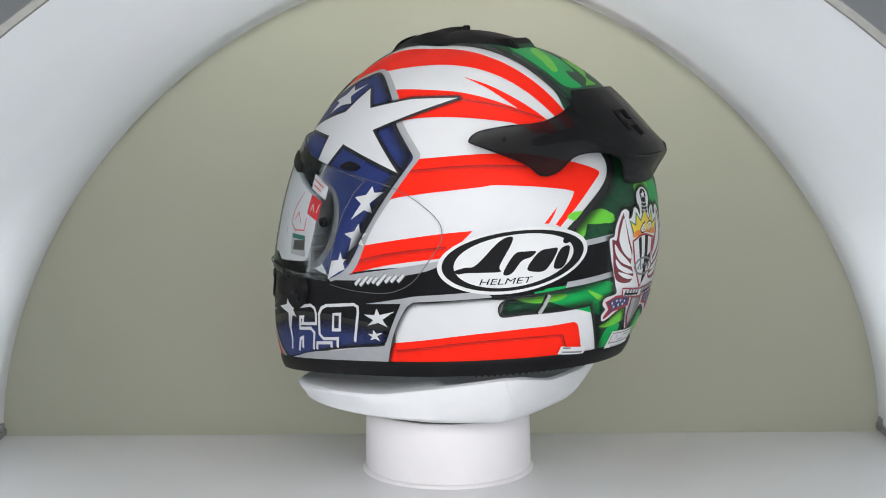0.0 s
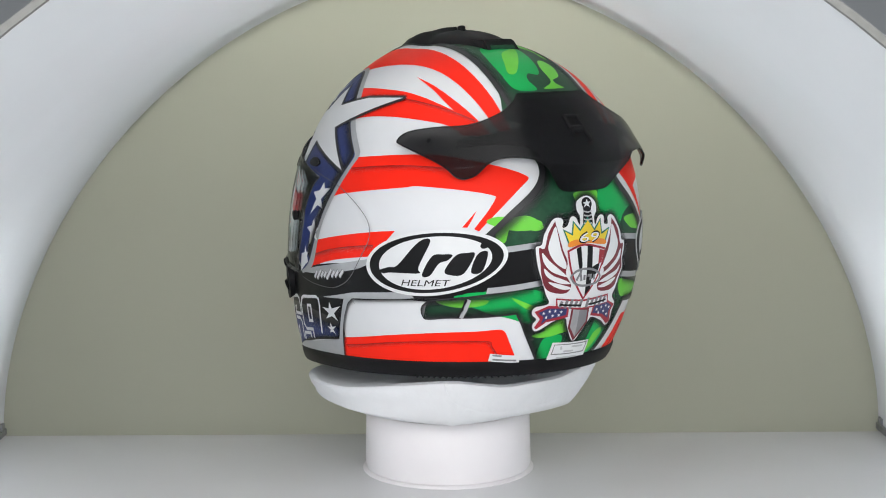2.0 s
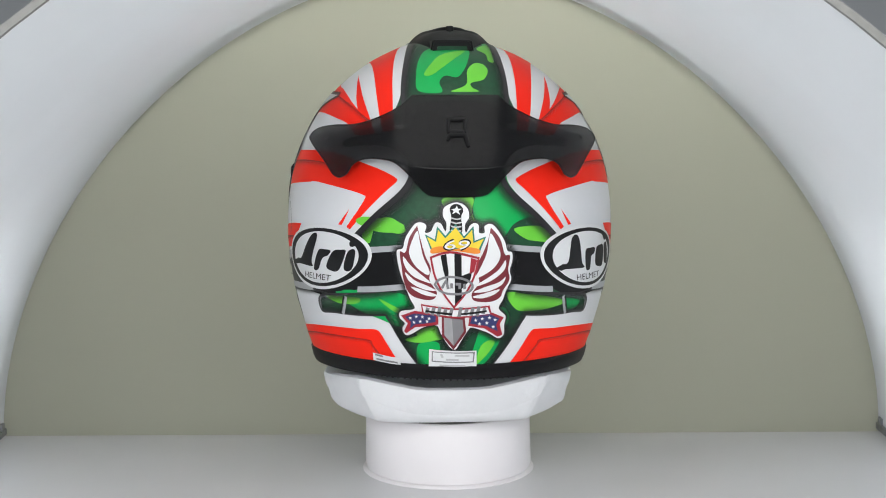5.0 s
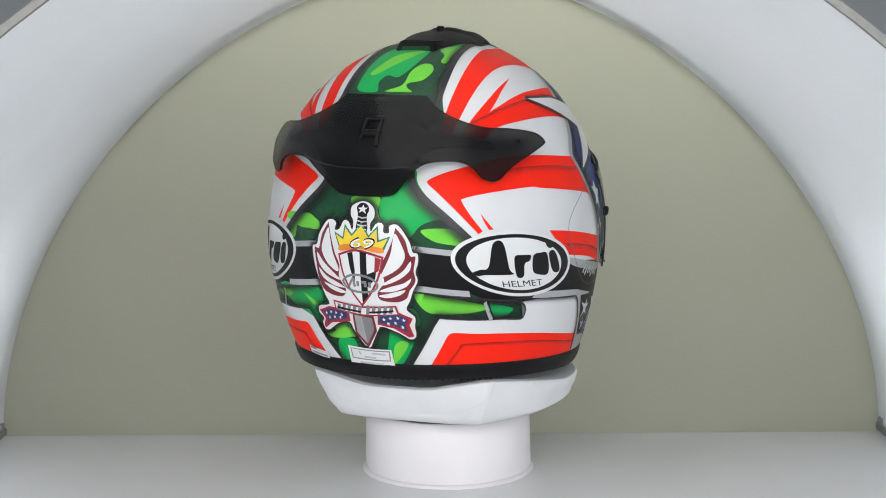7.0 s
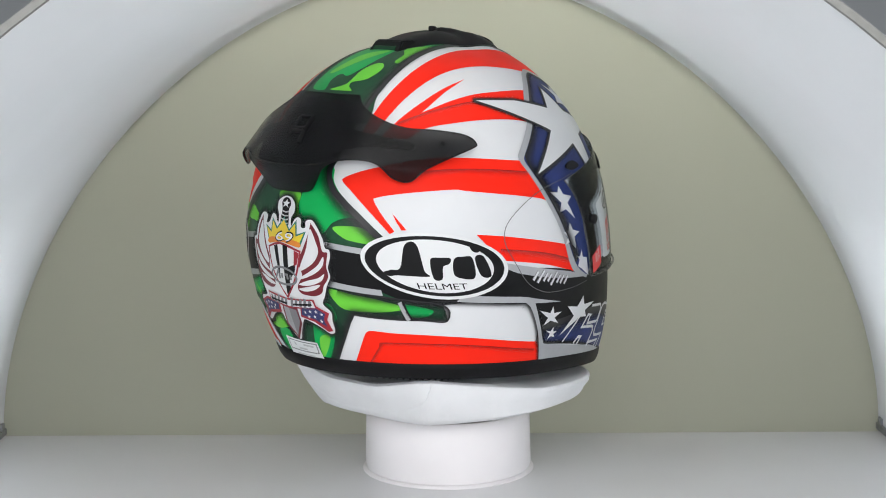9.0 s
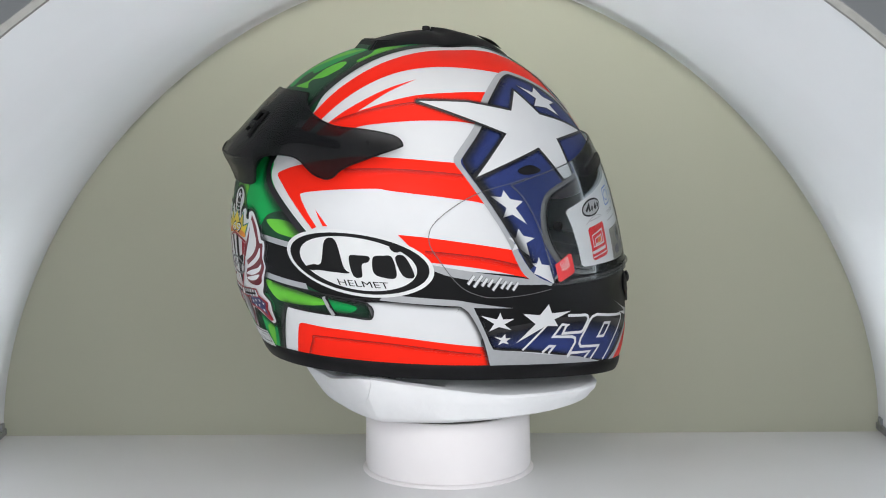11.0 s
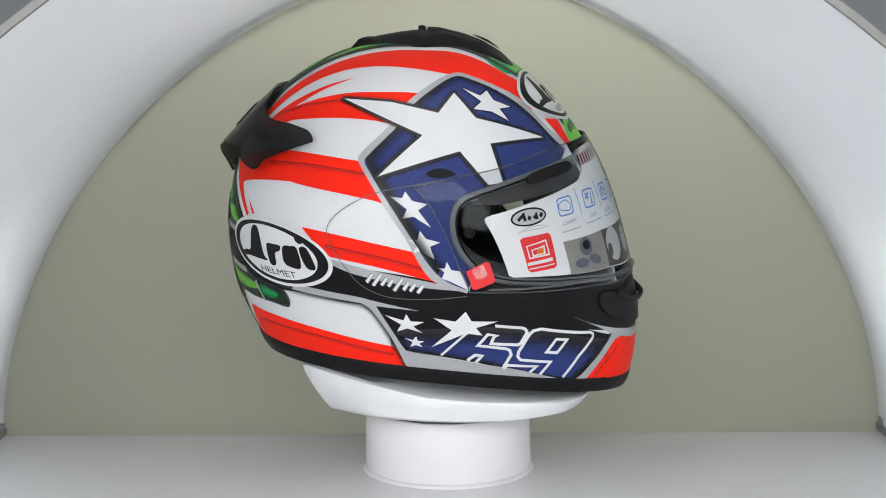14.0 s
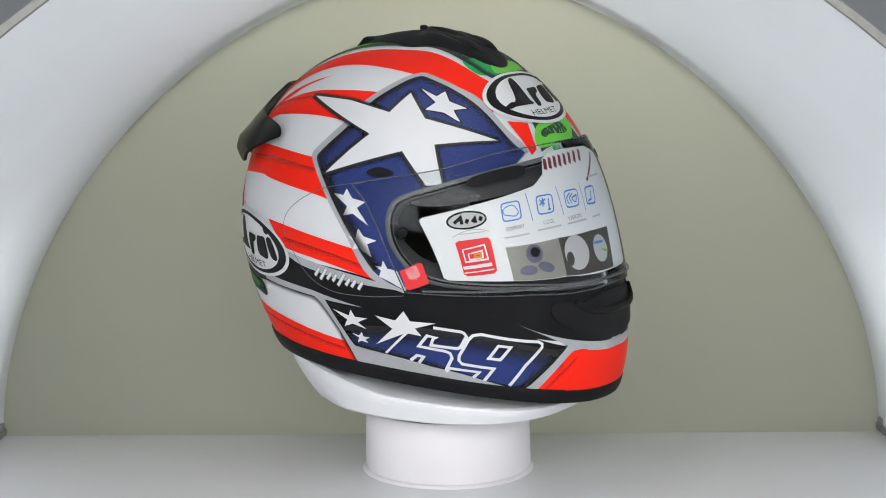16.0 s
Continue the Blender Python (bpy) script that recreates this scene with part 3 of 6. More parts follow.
def paint_panels(shell):
    decal("black_panel", "R", [(-0.351, -0.323), (-0.351, -0.323), (-0.045, -0.352), (0.205, -0.395), (0.488, -0.461), (0.7, -0.438), (0.96, -0.47), (1.321, -0.522), (1.99, -0.695), (2.414, -0.905), (2.414, -0.905), (2, -1.307), (2, -1.307), (1.854, -1.181), (1.594, -0.997), (1.394, -0.888), (1.199, -0.805), (1.199, -0.805), (1.401, -0.921), (1.401, -0.921), (1.158, -1.022), (1.026, -1.072), (1.026, -1.072), (0.822, -0.985), (0.606, -0.918), (0.392, -0.867), (0.145, -0.812), (0.101, -0.78), (-0.023, -0.547), (-0.023, -0.547), (-0.18, -0.533), (-0.444, -0.495), (-0.763, -0.489), (-1.065, -0.384), (-1.065, -0.384), (-1.113, -0.237), (-1.113, -0.237)], BLACK, shell, 2, both=True)
    decal("black_chin", "F", [(-0.433, -0.531), (-0.433, -0.531), (-0.439, -0.77), (-0.242, -0.769), (-0.061, -0.777), (0.007, -0.78), (-0.007, -0.78), (0.061, -0.777), (0.242, -0.769), (0.439, -0.77), (0.433, -0.531), (0.433, -0.531)], BLACK, shell, 3, smooth=False)
    soft_edge("shadow_line", "R", [(-0.676, -0.474), (-0.531, -0.476), (-0.15, -0.523), (-0.083, -0.539), (-0.022, -0.595), (0.058, -0.73), (0.127, -0.902)], 0.045, SOFT_BLACK, shell, 4, both=True, closed=False, side=-1, smooth=True, core=0.0)
    decal("silver_frame", "R", [(-0.504, -0.446), (-0.504, -0.446), (-0.147, -0.494), (-0.014, -0.525), (0.227, -0.586), (0.227, -0.586), (-0.017, -0.55), (-0.017, -0.55), (0.069, -0.704), (0.115, -0.786), (0.159, -0.814), (0.451, -0.884), (0.749, -0.949), (1.051, -1.07), (1.051, -1.07), (0.918, -1.059), (0.918, -1.059), (0.741, -0.993), (0.44, -0.948), (0.121, -0.902), (0.121, -0.902), (0.057, -0.737), (-0.023, -0.602), (-0.077, -0.546), (-0.151, -0.526), (-0.531, -0.48), (-0.531, -0.48)], SILVER, shell, 5, both=True)
    decal("silver_frame", "R", [(1.107, -0.702), (1.107, -0.702), (1.229, -0.775), (1.402, -0.871), (1.599, -0.988), (1.821, -1.139), (2.054, -1.3), (2.054, -1.3), (2.01, -1.389), (2.01, -1.389), (1.787, -1.182), (1.55, -1.014), (1.465, -0.973), (1.396, -0.965), (1.23, -1.024), (1.088, -1.102), (1.088, -1.102), (1.037, -1.073), (1.037, -1.073), (1.161, -1.008), (1.299, -0.951), (1.396, -0.914), (1.381, -0.896), (1.258, -0.8)], SILVER, shell, 5, both=True)
    decal("blue_panel", "R", [(0.067, -0.703), (0.067, -0.703), (0.311, -0.711), (0.627, -0.717), (0.956, -0.775), (1.304, -0.915), (1.304, -0.915), (1.139, -0.995), (1.021, -1.043), (1.021, -1.043), (0.607, -0.905), (0.147, -0.799), (0.105, -0.77)], BLUE, shell, 3, both=True)
    soft_edge("panel_shading", "R", [(0.046, -0.69), (0.313, -0.691), (0.629, -0.697), (0.96, -0.757), (1.358, -0.924)], 0.15, SOFT_BLACK, shell, 4, both=True, closed=False, side=-1, smooth=True, core=0.1)
    soft_edge("panel_shading", "R", [(1.401, -0.921), (1.137, -1.005), (1.026, -1.072)], 0.05, SOFT_BLACK, shell, 4, both=True, closed=False, side=-1, smooth=True, core=0.0)
    soft_edge("panel_shading", "R", [(1.026, -1.072), (0.606, -0.918), (0.145, -0.812), (0.101, -0.78), (0.006, -0.599)], 0.045, SOFT_BLACK, shell, 4, both=True, closed=False, side=-1, smooth=True, core=0.0)
    decal("silver_pinstripe", "R", [(-0.35, -0.267), (-0.35, -0.267), (-0.291, -0.291), (-0, -0.36), (0.32, -0.433), (0.475, -0.485), (0.475, -0.485), (0.19, -0.447), (-0.137, -0.374), (-0.266, -0.327), (-0.333, -0.323), (-0.333, -0.323)], SILVER, shell, 3, both=True)
    decal("silver_frame", "R", [(0.475, 1.103), (0.391, 1.057), (0.311, 0.976), (0.137, 0.739), (0.041, 0.531), (-0.107, 0.334), (-0.128, 0.298), (-0.121, 0.263), (-0.07, 0.186), (0.03, 0.034), (0.165, -0.173), (0.299, -0.409), (0.495, -0.497), (0.495, -0.497), (0.576, -0.368), (0.49, -0.266), (0.451, -0.153), (0.455, -0.038), (0.514, 0.041), (0.699, 0.112), (1.034, 0.238), (1.259, 0.323), (1.259, 0.323), (1.457, 0.53), (1.457, 0.53), (1.404, 0.602), (1.243, 0.716), (1.009, 0.949), (0.788, 1.023), (0.589, 1.081)], SILVER, shell, 4, both=True)
    decal("blue_panel", "R", [(0.483, 1.055), (0.409, 1.012), (0.334, 0.928), (0.178, 0.712), (0.09, 0.521), (-0.064, 0.317), (-0.085, 0.282), (-0.075, 0.247), (-0.018, 0.16), (0.15, -0.093), (0.332, -0.378), (0.493, -0.478), (0.493, -0.478), (0.576, -0.368), (0.49, -0.266), (0.451, -0.153), (0.455, -0.038), (0.514, 0.041), (0.699, 0.112), (1.034, 0.238), (1.259, 0.323), (1.259, 0.323), (1.417, 0.511), (1.417, 0.511), (1.296, 0.58), (1.137, 0.737), (0.957, 0.883), (0.754, 0.978), (0.585, 1.031)], BLUE, shell, 5, both=True)
    soft_edge("panel_shading", "R", [(1.34, 0.503), (1.137, 0.737), (0.957, 0.883), (0.754, 0.978), (0.585, 1.031), (0.483, 1.055), (0.409, 1.012), (0.334, 0.928), (0.178, 0.712), (0.09, 0.521), (-0.032, 0.355), (-0.075, 0.292), (-0.052, 0.22), (0.003, 0.134), (0.15, -0.093), (0.332, -0.378)], 0.1, SOFT_BLACK, shell, 6, both=True, closed=False, side=1, smooth=True, core=0.0)
    soft_edge("star_shadow", "R", [(-0.313, 0.717), (0.021, 0.713), (0.349, 0.651), (0.45, 0.852), (0.606, 0.639), (1.151, 0.565), (0.695, 0.442), (0.76, 0.166), (0.664, 0.149), (0.493, 0.369), (0.004, 0.181), (0.257, 0.467)], 0.045, SOFT_BLACK, shell, 7, both=True, closed=True, side=-1, smooth=False, core=0.3)
    decal("white_star", "R", [(-0.313, 0.717), (0.021, 0.713), (0.349, 0.651), (0.45, 0.852), (0.606, 0.639), (1.151, 0.565), (0.695, 0.442), (0.76, 0.166), (0.664, 0.149), (0.493, 0.369), (0.004, 0.181), (0.257, 0.467)], WHITE, shell, 8, both=True, smooth=False)
    soft_edge("star_shadow", "R", [(0.51, 0.914), (0.645, 0.861), (0.698, 0.932), (0.749, 0.837), (0.891, 0.807), (0.79, 0.762), (0.854, 0.659), (0.727, 0.719), (0.591, 0.719), (0.652, 0.801)], 0.022, SOFT_BLACK, shell, 7, both=True, closed=True, side=-1, smooth=False, core=0.0)
    decal("white_star", "R", [(0.51, 0.914), (0.645, 0.861), (0.698, 0.932), (0.749, 0.837), (0.891, 0.807), (0.79, 0.762), (0.854, 0.659), (0.727, 0.719), (0.591, 0.719), (0.652, 0.801)], WHITE, shell, 8, both=True, smooth=False)
    decal("white_star", "R", [(0.168, 0.096), (0.208, 0.041), (0.295, 0.023), (0.242, -0.014), (0.315, -0.114), (0.216, -0.05), (0.153, -0.064), (0.179, -0.009), (0.081, 0.064), (0.15, 0.056)], WHITE, shell, 8, both=True, smooth=False)
    decal("white_star", "R", [(0.252, -0.133), (0.284, -0.178), (0.364, -0.2), (0.305, -0.222), (0.327, -0.296), (0.252, -0.247), (0.209, -0.257), (0.23, -0.216), (0.185, -0.181), (0.234, -0.184)], WHITE, shell, 8, both=True, smooth=False)
    decal("white_star", "R", [(0.394, -0.31), (0.416, -0.358), (0.473, -0.37), (0.514, -0.484), (0.411, -0.426), (0.361, -0.405), (0.377, -0.37), (0.343, -0.344), (0.382, -0.348)], WHITE, shell, 8, both=True, smooth=False)
    soft_edge("panel_shading", "R", [(-0.004, 0.147), (0.15, -0.093), (0.332, -0.378)], 0.085, SOFT_BLACK, shell, 9, both=True, closed=False, side=1, smooth=True, core=0.0)
    decal("white_star", "R", [(0.027, -0.598), (0.131, -0.633), (0.148, -0.598), (0.169, -0.64), (0.245, -0.648), (0.181, -0.67), (0.23, -0.71), (0.147, -0.679), (0.087, -0.694), (0.115, -0.656)], WHITE, shell, 6, both=True, smooth=False)
    decal("white_star", "R", [(0.124, -0.731), (0.17, -0.745), (0.192, -0.726), (0.198, -0.752), (0.236, -0.756), (0.205, -0.769), (0.222, -0.789), (0.182, -0.775), (0.151, -0.784), (0.168, -0.758)], WHITE, shell, 6, both=True, smooth=False)
    decal("white_star", "R", [(0.3, -0.627), (0.418, -0.652), (0.478, -0.598), (0.506, -0.654), (0.652, -0.663), (0.526, -0.693), (0.557, -0.736), (0.468, -0.721), (0.27, -0.79), (0.392, -0.7)], WHITE, shell, 8, smooth=False)
    decal("white_star", "L", [(-1.095, -0.755), (-0.981, -0.716), (-0.966, -0.674), (-0.921, -0.7), (-0.805, -0.666), (-0.888, -0.725), (-0.847, -0.759), (-0.916, -0.759), (-0.946, -0.846), (-0.952, -0.759)], WHITE, shell, 8, smooth=False)
    decal("white_star_ray", "R", [(0.469, -0.714), (0.498, -0.708), (0.322, -0.844), (0.314, -0.834)], WHITE, shell, 8, smooth=False)
    # outlined race number on the chin bar
    strokes("race_number", "R", [[(0.633, -0.687), (0.78, -0.71), (0.798, -0.718), (0.807, -0.738), (0.762, -0.794), (0.745, -0.802), (0.599, -0.785), (0.62, -0.747), (0.637, -0.742), (0.588, -0.733), (0.526, -0.793), (0.674, -0.817), (0.697, -0.828), (0.701, -0.854), (0.649, -0.924)], [(0.459, -0.875), (0.505, -0.845), (0.541, -0.852), (0.504, -0.888)], [(0.973, -1.023), (1.093, -0.927), (1.22, -0.857), (1.227, -0.839), (1.21, -0.822), (0.893, -0.73), (0.846, -0.733), (0.817, -0.752), (0.744, -0.841), (0.736, -0.866), (0.748, -0.886), (0.915, -0.919), (0.845, -0.982)], [(0.971, -0.8), (1.037, -0.817), (0.961, -0.875), (0.901, -0.861), (0.971, -0.8)], [(0.648, -0.931), (0.673, -0.911), (0.832, -0.933), (0.79, -0.963)]], 0.016, WHITE, shell, 7)
    strokes("race_number", "L", [[(-0.936, -0.72), (-0.687, -0.662), (-0.653, -0.673), (-0.642, -0.704), (-0.649, -0.762), (-0.787, -0.785), (-0.772, -0.745), (-0.806, -0.753), (-0.813, -0.818), (-0.702, -0.798), (-0.671, -0.816), (-0.696, -0.919)], [(-0.847, -0.957), (-0.818, -0.88), (-0.789, -0.867), (-0.803, -0.932)], [(-0.894, -0.723), (-0.931, -0.834), (-0.916, -0.899), (-0.934, -0.968)], [(-0.484, -0.874), (-0.474, -0.821), (-0.593, -0.84), (-0.625, -0.818), (-0.613, -0.699), (-0.586, -0.662), (-0.543, -0.641), (-0.313, -0.601), (-0.286, -0.61), (-0.287, -0.643), (-0.339, -0.818)], [(-0.486, -0.682), (-0.43, -0.674), (-0.448, -0.767), (-0.504, -0.775), (-0.486, -0.682)], [(-0.666, -0.914), (-0.654, -0.874), (-0.531, -0.854), (-0.536, -0.882)]], 0.018, WHITE, shell, 7)


def paint_camouflage(shell):
    decal("camouflage_strip", "T", [(0.372, -1.192), (0.347, -0.932), (0.324, -0.734), (0.304, -0.573), (0.29, -0.436), (0.28, -0.315), (0.273, -0.204), (0.267, -0.1), (0.266, -0.001), (0.269, 0.094), (0.278, 0.189), (0.291, 0.286), (0.306, 0.386), (0.314, 0.49), (0.309, 0.592), (0.276, 0.684), (0.317, 1.117), (0.463, 1.35), (0.463, 1.35), (-0.463, 1.35), (-0.463, 1.35), (-0.317, 1.117), (-0.276, 0.684), (-0.309, 0.592), (-0.314, 0.49), (-0.306, 0.386), (-0.291, 0.286), (-0.278, 0.189), (-0.269, 0.094), (-0.266, -0.001), (-0.267, -0.1), (-0.273, -0.204), (-0.28, -0.315), (-0.29, -0.436), (-0.304, -0.573), (-0.324, -0.734), (-0.347, -0.932), (-0.372, -1.192)], DARK_GREEN, shell, 3)
    decal("camouflage_back", "B", [(0.255, 0.717), (0.255, 0.717), (0.277, 0.524), (0.244, 0.359), (0.23, 0.313), (0.235, 0.262), (0.276, 0.198), (0.4, 0.084), (0.51, -0.029), (0.51, -0.029), (0.518, -0.241), (0.518, -0.241), (0.736, -0.423), (0.757, -0.547), (0.757, -0.547), (0.615, -0.482), (0.355, -0.388), (0.315, -0.392), (0.247, -0.496), (0.146, -0.644), (0.146, -0.644), (-0.146, -0.644), (-0.146, -0.644), (-0.247, -0.496), (-0.315, -0.392), (-0.355, -0.388), (-0.615, -0.482), (-0.757, -0.547), (-0.757, -0.547), (-0.736, -0.423), (-0.518, -0.241), (-0.518, -0.241), (-0.51, -0.029), (-0.51, -0.029), (-0.4, 0.084), (-0.276, 0.198), (-0.235, 0.262), (-0.23, 0.313), (-0.244, 0.359), (-0.277, 0.524), (-0.255, 0.717), (-0.255, 0.717)], DARK_GREEN, shell, 1.5)
    # patches of the camouflage
    decal("green_patch", "B", [(0.084, 0.186), (0.072, 0.108), (0.122, 0.009), (0.204, -0.004), (0.263, 0.053), (0.342, 0.076), (0.382, 0.066), (0.329, 0.134), (0.247, 0.242), (0.23, 0.312), (0.132, 0.322)], GREEN, shell, 4)
    decal("lime_patch", "B", [(-0.064, 0.175), (0.068, 0.18), (0.067, 0.108), (0.117, -0.003), (0.044, -0.017), (-0.011, 0.055), (-0.049, 0.117)], LIME, shell, 5)
    decal("lime_patch", "B", [(0.263, 0.032), (0.381, 0.032), (0.448, -0.001), (0.531, -0.071), (0.378, -0.039), (0.313, -0.016)], LIME, shell, 5)
    decal("lime_patch", "B", [(-0.456, 0.017), (-0.409, 0.052), (-0.322, 0.078), (-0.261, 0.058), (-0.232, 0.024), (-0.274, 0.009), (-0.335, 0.02), (-0.389, 0.016), (-0.411, -0.051), (-0.449, -0.044)], LIME, shell, 5)
    decal("green_patch", "B", [(-0.622, -0.359), (-0.384, -0.282), (-0.225, -0.258), (-0.084, -0.357), (-0.154, -0.424), (-0.274, -0.351), (-0.488, -0.392)], GREEN, shell, 4)
    decal("lime_patch", "B", [(0.225, -0.246), (0.337, -0.278), (0.44, -0.316), (0.566, -0.388), (0.505, -0.393), (0.355, -0.363), (0.268, -0.331)], LIME, shell, 5)
    decal("green_patch", "B", [(0.552, -0.368), (0.695, -0.449), (0.657, -0.474), (0.577, -0.441)], GREEN, shell, 4)
    decal("lime_patch", "B", [(-0.356, -0.302), (-0.269, -0.322), (-0.204, -0.349), (-0.084, -0.357), (-0.041, -0.437), (-0.161, -0.455), (-0.192, -0.375), (-0.291, -0.341)], LIME, shell, 5)
    decal("green_patch", "B", [(0.128, -0.347), (0.207, -0.311), (0.238, -0.383), (0.169, -0.433), (0.202, -0.466), (0.133, -0.587), (0.067, -0.585), (0.088, -0.459)], GREEN, shell, 4)
    decal("lime_patch", "B", [(0.11, -0.49), (0.152, -0.462), (0.175, -0.478), (0.141, -0.538), (0.093, -0.585)], LIME, shell, 5)
    decal("lime_patch", "B", [(-0.229, -0.472), (-0.14, -0.431), (-0.081, -0.427), (-0.07, -0.446), (-0.165, -0.477)], LIME, shell, 5)
    decal("green_patch", "B", [(-0.168, -0.487), (-0.075, -0.47), (-0.089, -0.601), (-0.164, -0.618)], GREEN, shell, 4)
    decal("lime_patch", "B", [(-0.5, 0.042), (-0.454, 0.066), (-0.339, 0.068), (-0.245, 0.053), (-0.258, 0.02), (-0.364, 0.006), (-0.467, 0.023)], LIME, shell, 5)
    decal("lime_patch", "B", [(-0.48, -0.335), (-0.708, -0.417), (-0.611, -0.417), (-0.479, -0.365)], LIME, shell, 5)
    decal("green_patch", "B", [(-0.578, -0.335), (-0.395, -0.277), (-0.237, -0.26), (-0.183, -0.348), (-0.243, -0.412), (-0.348, -0.403), (-0.51, -0.39)], GREEN, shell, 4)
    decal("green_patch", "T", [(-0.23, -0.939), (-0.233, -0.763), (-0.21, -0.595), (-0.164, -0.448), (-0.069, -0.394), (0.091, -0.444), (0.083, -0.662), (0.025, -0.828), (-0.056, -0.816), (-0.094, -0.882), (-0.085, -0.979)], GREEN, shell, 4)
    decal("lime_patch", "T", [(-0.185, -0.784), (-0.141, -0.677), (-0.084, -0.564), (-0.01, -0.505), (0.074, -0.479), (0.021, -0.592), (-0.067, -0.722), (-0.139, -0.8)], LIME, shell, 5)
    decal("lime_patch", "T", [(-0.026, -0.976), (0.07, -0.908), (0.08, -0.762), (0.122, -0.668), (0.176, -0.66), (0.208, -0.73), (0.181, -0.837), (0.102, -0.888), (0.108, -0.93), (0.146, -0.965)], LIME, shell, 5)
    decal("lime_patch", "T", [(0.148, -0.425), (0.198, -0.303), (0.235, -0.279), (0.242, -0.477), (0.25, -0.604), (0.214, -0.599), (0.202, -0.502)], LIME, shell, 5)
    decal("green_patch", "T", [(0.192, -0.338), (0.197, 0.028), (0.25, 0.098), (0.247, -0.281), (0.231, -0.373)], GREEN, shell, 4)
    decal("lime_patch", "T", [(0.062, 0.518), (-0.216, 0.529), (-0.243, 0.624), (0.174, 0.632)], LIME, shell, 5)
    decal("green_patch", "T", [(0.311, 0.427), (0.062, 0.518), (0.139, 0.638), (0.348, 0.588)], GREEN, shell, 4)
    decal("lime_patch", "T", [(0.291, 1.142), (-0.351, 1.096), (-0.149, 1.343), (0.438, 1.319)], LIME, shell, 5)
    decal("dark_patch", "T", [(0.254, 1.192), (0.051, 1.178), (-0.14, 1.161), (-0.191, 1.24), (-0.055, 1.272), (0.178, 1.249), (0.269, 1.261), (0.314, 1.231)], DARK_GREEN, shell, 5)
    soft_edge("camouflage_shading", "T", [(0.372, -1.192), (0.347, -0.932), (0.324, -0.734), (0.304, -0.573), (0.29, -0.436), (0.28, -0.315), (0.273, -0.204), (0.267, -0.1), (0.266, -0.001), (0.269, 0.094), (0.278, 0.189), (0.291, 0.286), (0.306, 0.386), (0.314, 0.49), (0.309, 0.592), (0.276, 0.684)], 0.10, SOFT_BLACK, shell, 6, both=True, closed=False, side=1, core=0.2)
    soft_edge("camouflage_shading", "B", [(0.244, 0.359), (0.23, 0.313), (0.235, 0.262), (0.276, 0.198), (0.4, 0.084), (0.537, -0.059)], 0.1, SOFT_BLACK, shell, 6, both=True, closed=False, side=-1, smooth=True, core=0.2)
    soft_edge("camouflage_shading", "B", [(0.275, -0.229), (0.736, -0.423), (0.757, -0.547), (0.615, -0.482), (0.355, -0.388), (0.315, -0.392), (0.247, -0.496), (0.146, -0.644)], 0.07, SOFT_BLACK, shell, 6, both=True, closed=False, side=-1, smooth=True, core=0.0)
    decal("black_band", "B", [(0.018, -0.018), (0.018, -0.018), (0.235, -0.055), (0.442, -0.103), (0.471, -0.286), (0.471, -0.286), (0.227, -0.215), (0.014, -0.192), (0.014, -0.192), (-0.014, -0.192), (-0.014, -0.192), (-0.227, -0.215), (-0.471, -0.286), (-0.471, -0.286), (-0.442, -0.103), (-0.235, -0.055), (-0.018, -0.018), (-0.018, -0.018)], BLACK, shell, 7)
    decal("silver_pinstripe", "B", [(0.018, -0.01), (0.018, -0.01), (0.236, -0.035), (0.458, -0.08), (0.458, -0.08), (0.451, -0.107), (0.451, -0.107), (0.235, -0.06), (0.018, -0.035), (0.018, -0.035), (-0.018, -0.035), (-0.018, -0.035), (-0.235, -0.06), (-0.451, -0.107), (-0.451, -0.107), (-0.458, -0.08), (-0.458, -0.08), (-0.236, -0.035), (-0.018, -0.01), (-0.018, -0.01)], SILVER, shell, 8)
    decal("silver_pinstripe", "B", [(0.015, -0.172), (0.015, -0.172), (0.228, -0.205), (0.472, -0.274), (0.472, -0.274), (0.475, -0.304), (0.475, -0.304), (0.226, -0.231), (0.013, -0.197), (0.013, -0.197), (-0.013, -0.197), (-0.013, -0.197), (-0.226, -0.231), (-0.475, -0.304), (-0.475, -0.304), (-0.472, -0.274), (-0.472, -0.274), (-0.228, -0.205), (-0.015, -0.172), (-0.015, -0.172)], SILVER, shell, 8)


# Outlines of the fittings on the flat maps of the shell, one half where they are symmetric.
VISOR = [(-0.014, 0.214), (-0.456, 0.213), (-0.703, 0.211), (-1.075, 0.179), (-1.541, 0.2), (-1.882, 0.216), (-1.882, 0.216), (-1.784, 0.056), (-1.689, -0.174), (-1.54, -0.521), (-1.382, -0.771), (-1.382, -0.771), (-1.002, -0.678), (-0.733, -0.617), (-0.517, -0.581), (-0.035, -0.545)]
EYEPORT = [(-0.01, 0.133), (-0.388, 0.114), (-0.805, 0.082), (-1.173, 0.033), (-1.435, -0.017), (-1.535, -0.129), (-1.55, -0.302), (-1.48, -0.467), (-1.326, -0.603), (-1.151, -0.639), (-0.866, -0.605), (-0.554, -0.561), (0.02, -0.534)]
POD = [(0.494, -0.51), (0.324, -0.519), (0.136, -0.51), (0.012, -0.484), (-0.11, -0.415), (-0.228, -0.268), (-0.281, -0.177), (-0.264, -0.083), (-0.143, 0.015), (0.018, 0.089), (0.216, 0.134), (0.351, 0.165)]
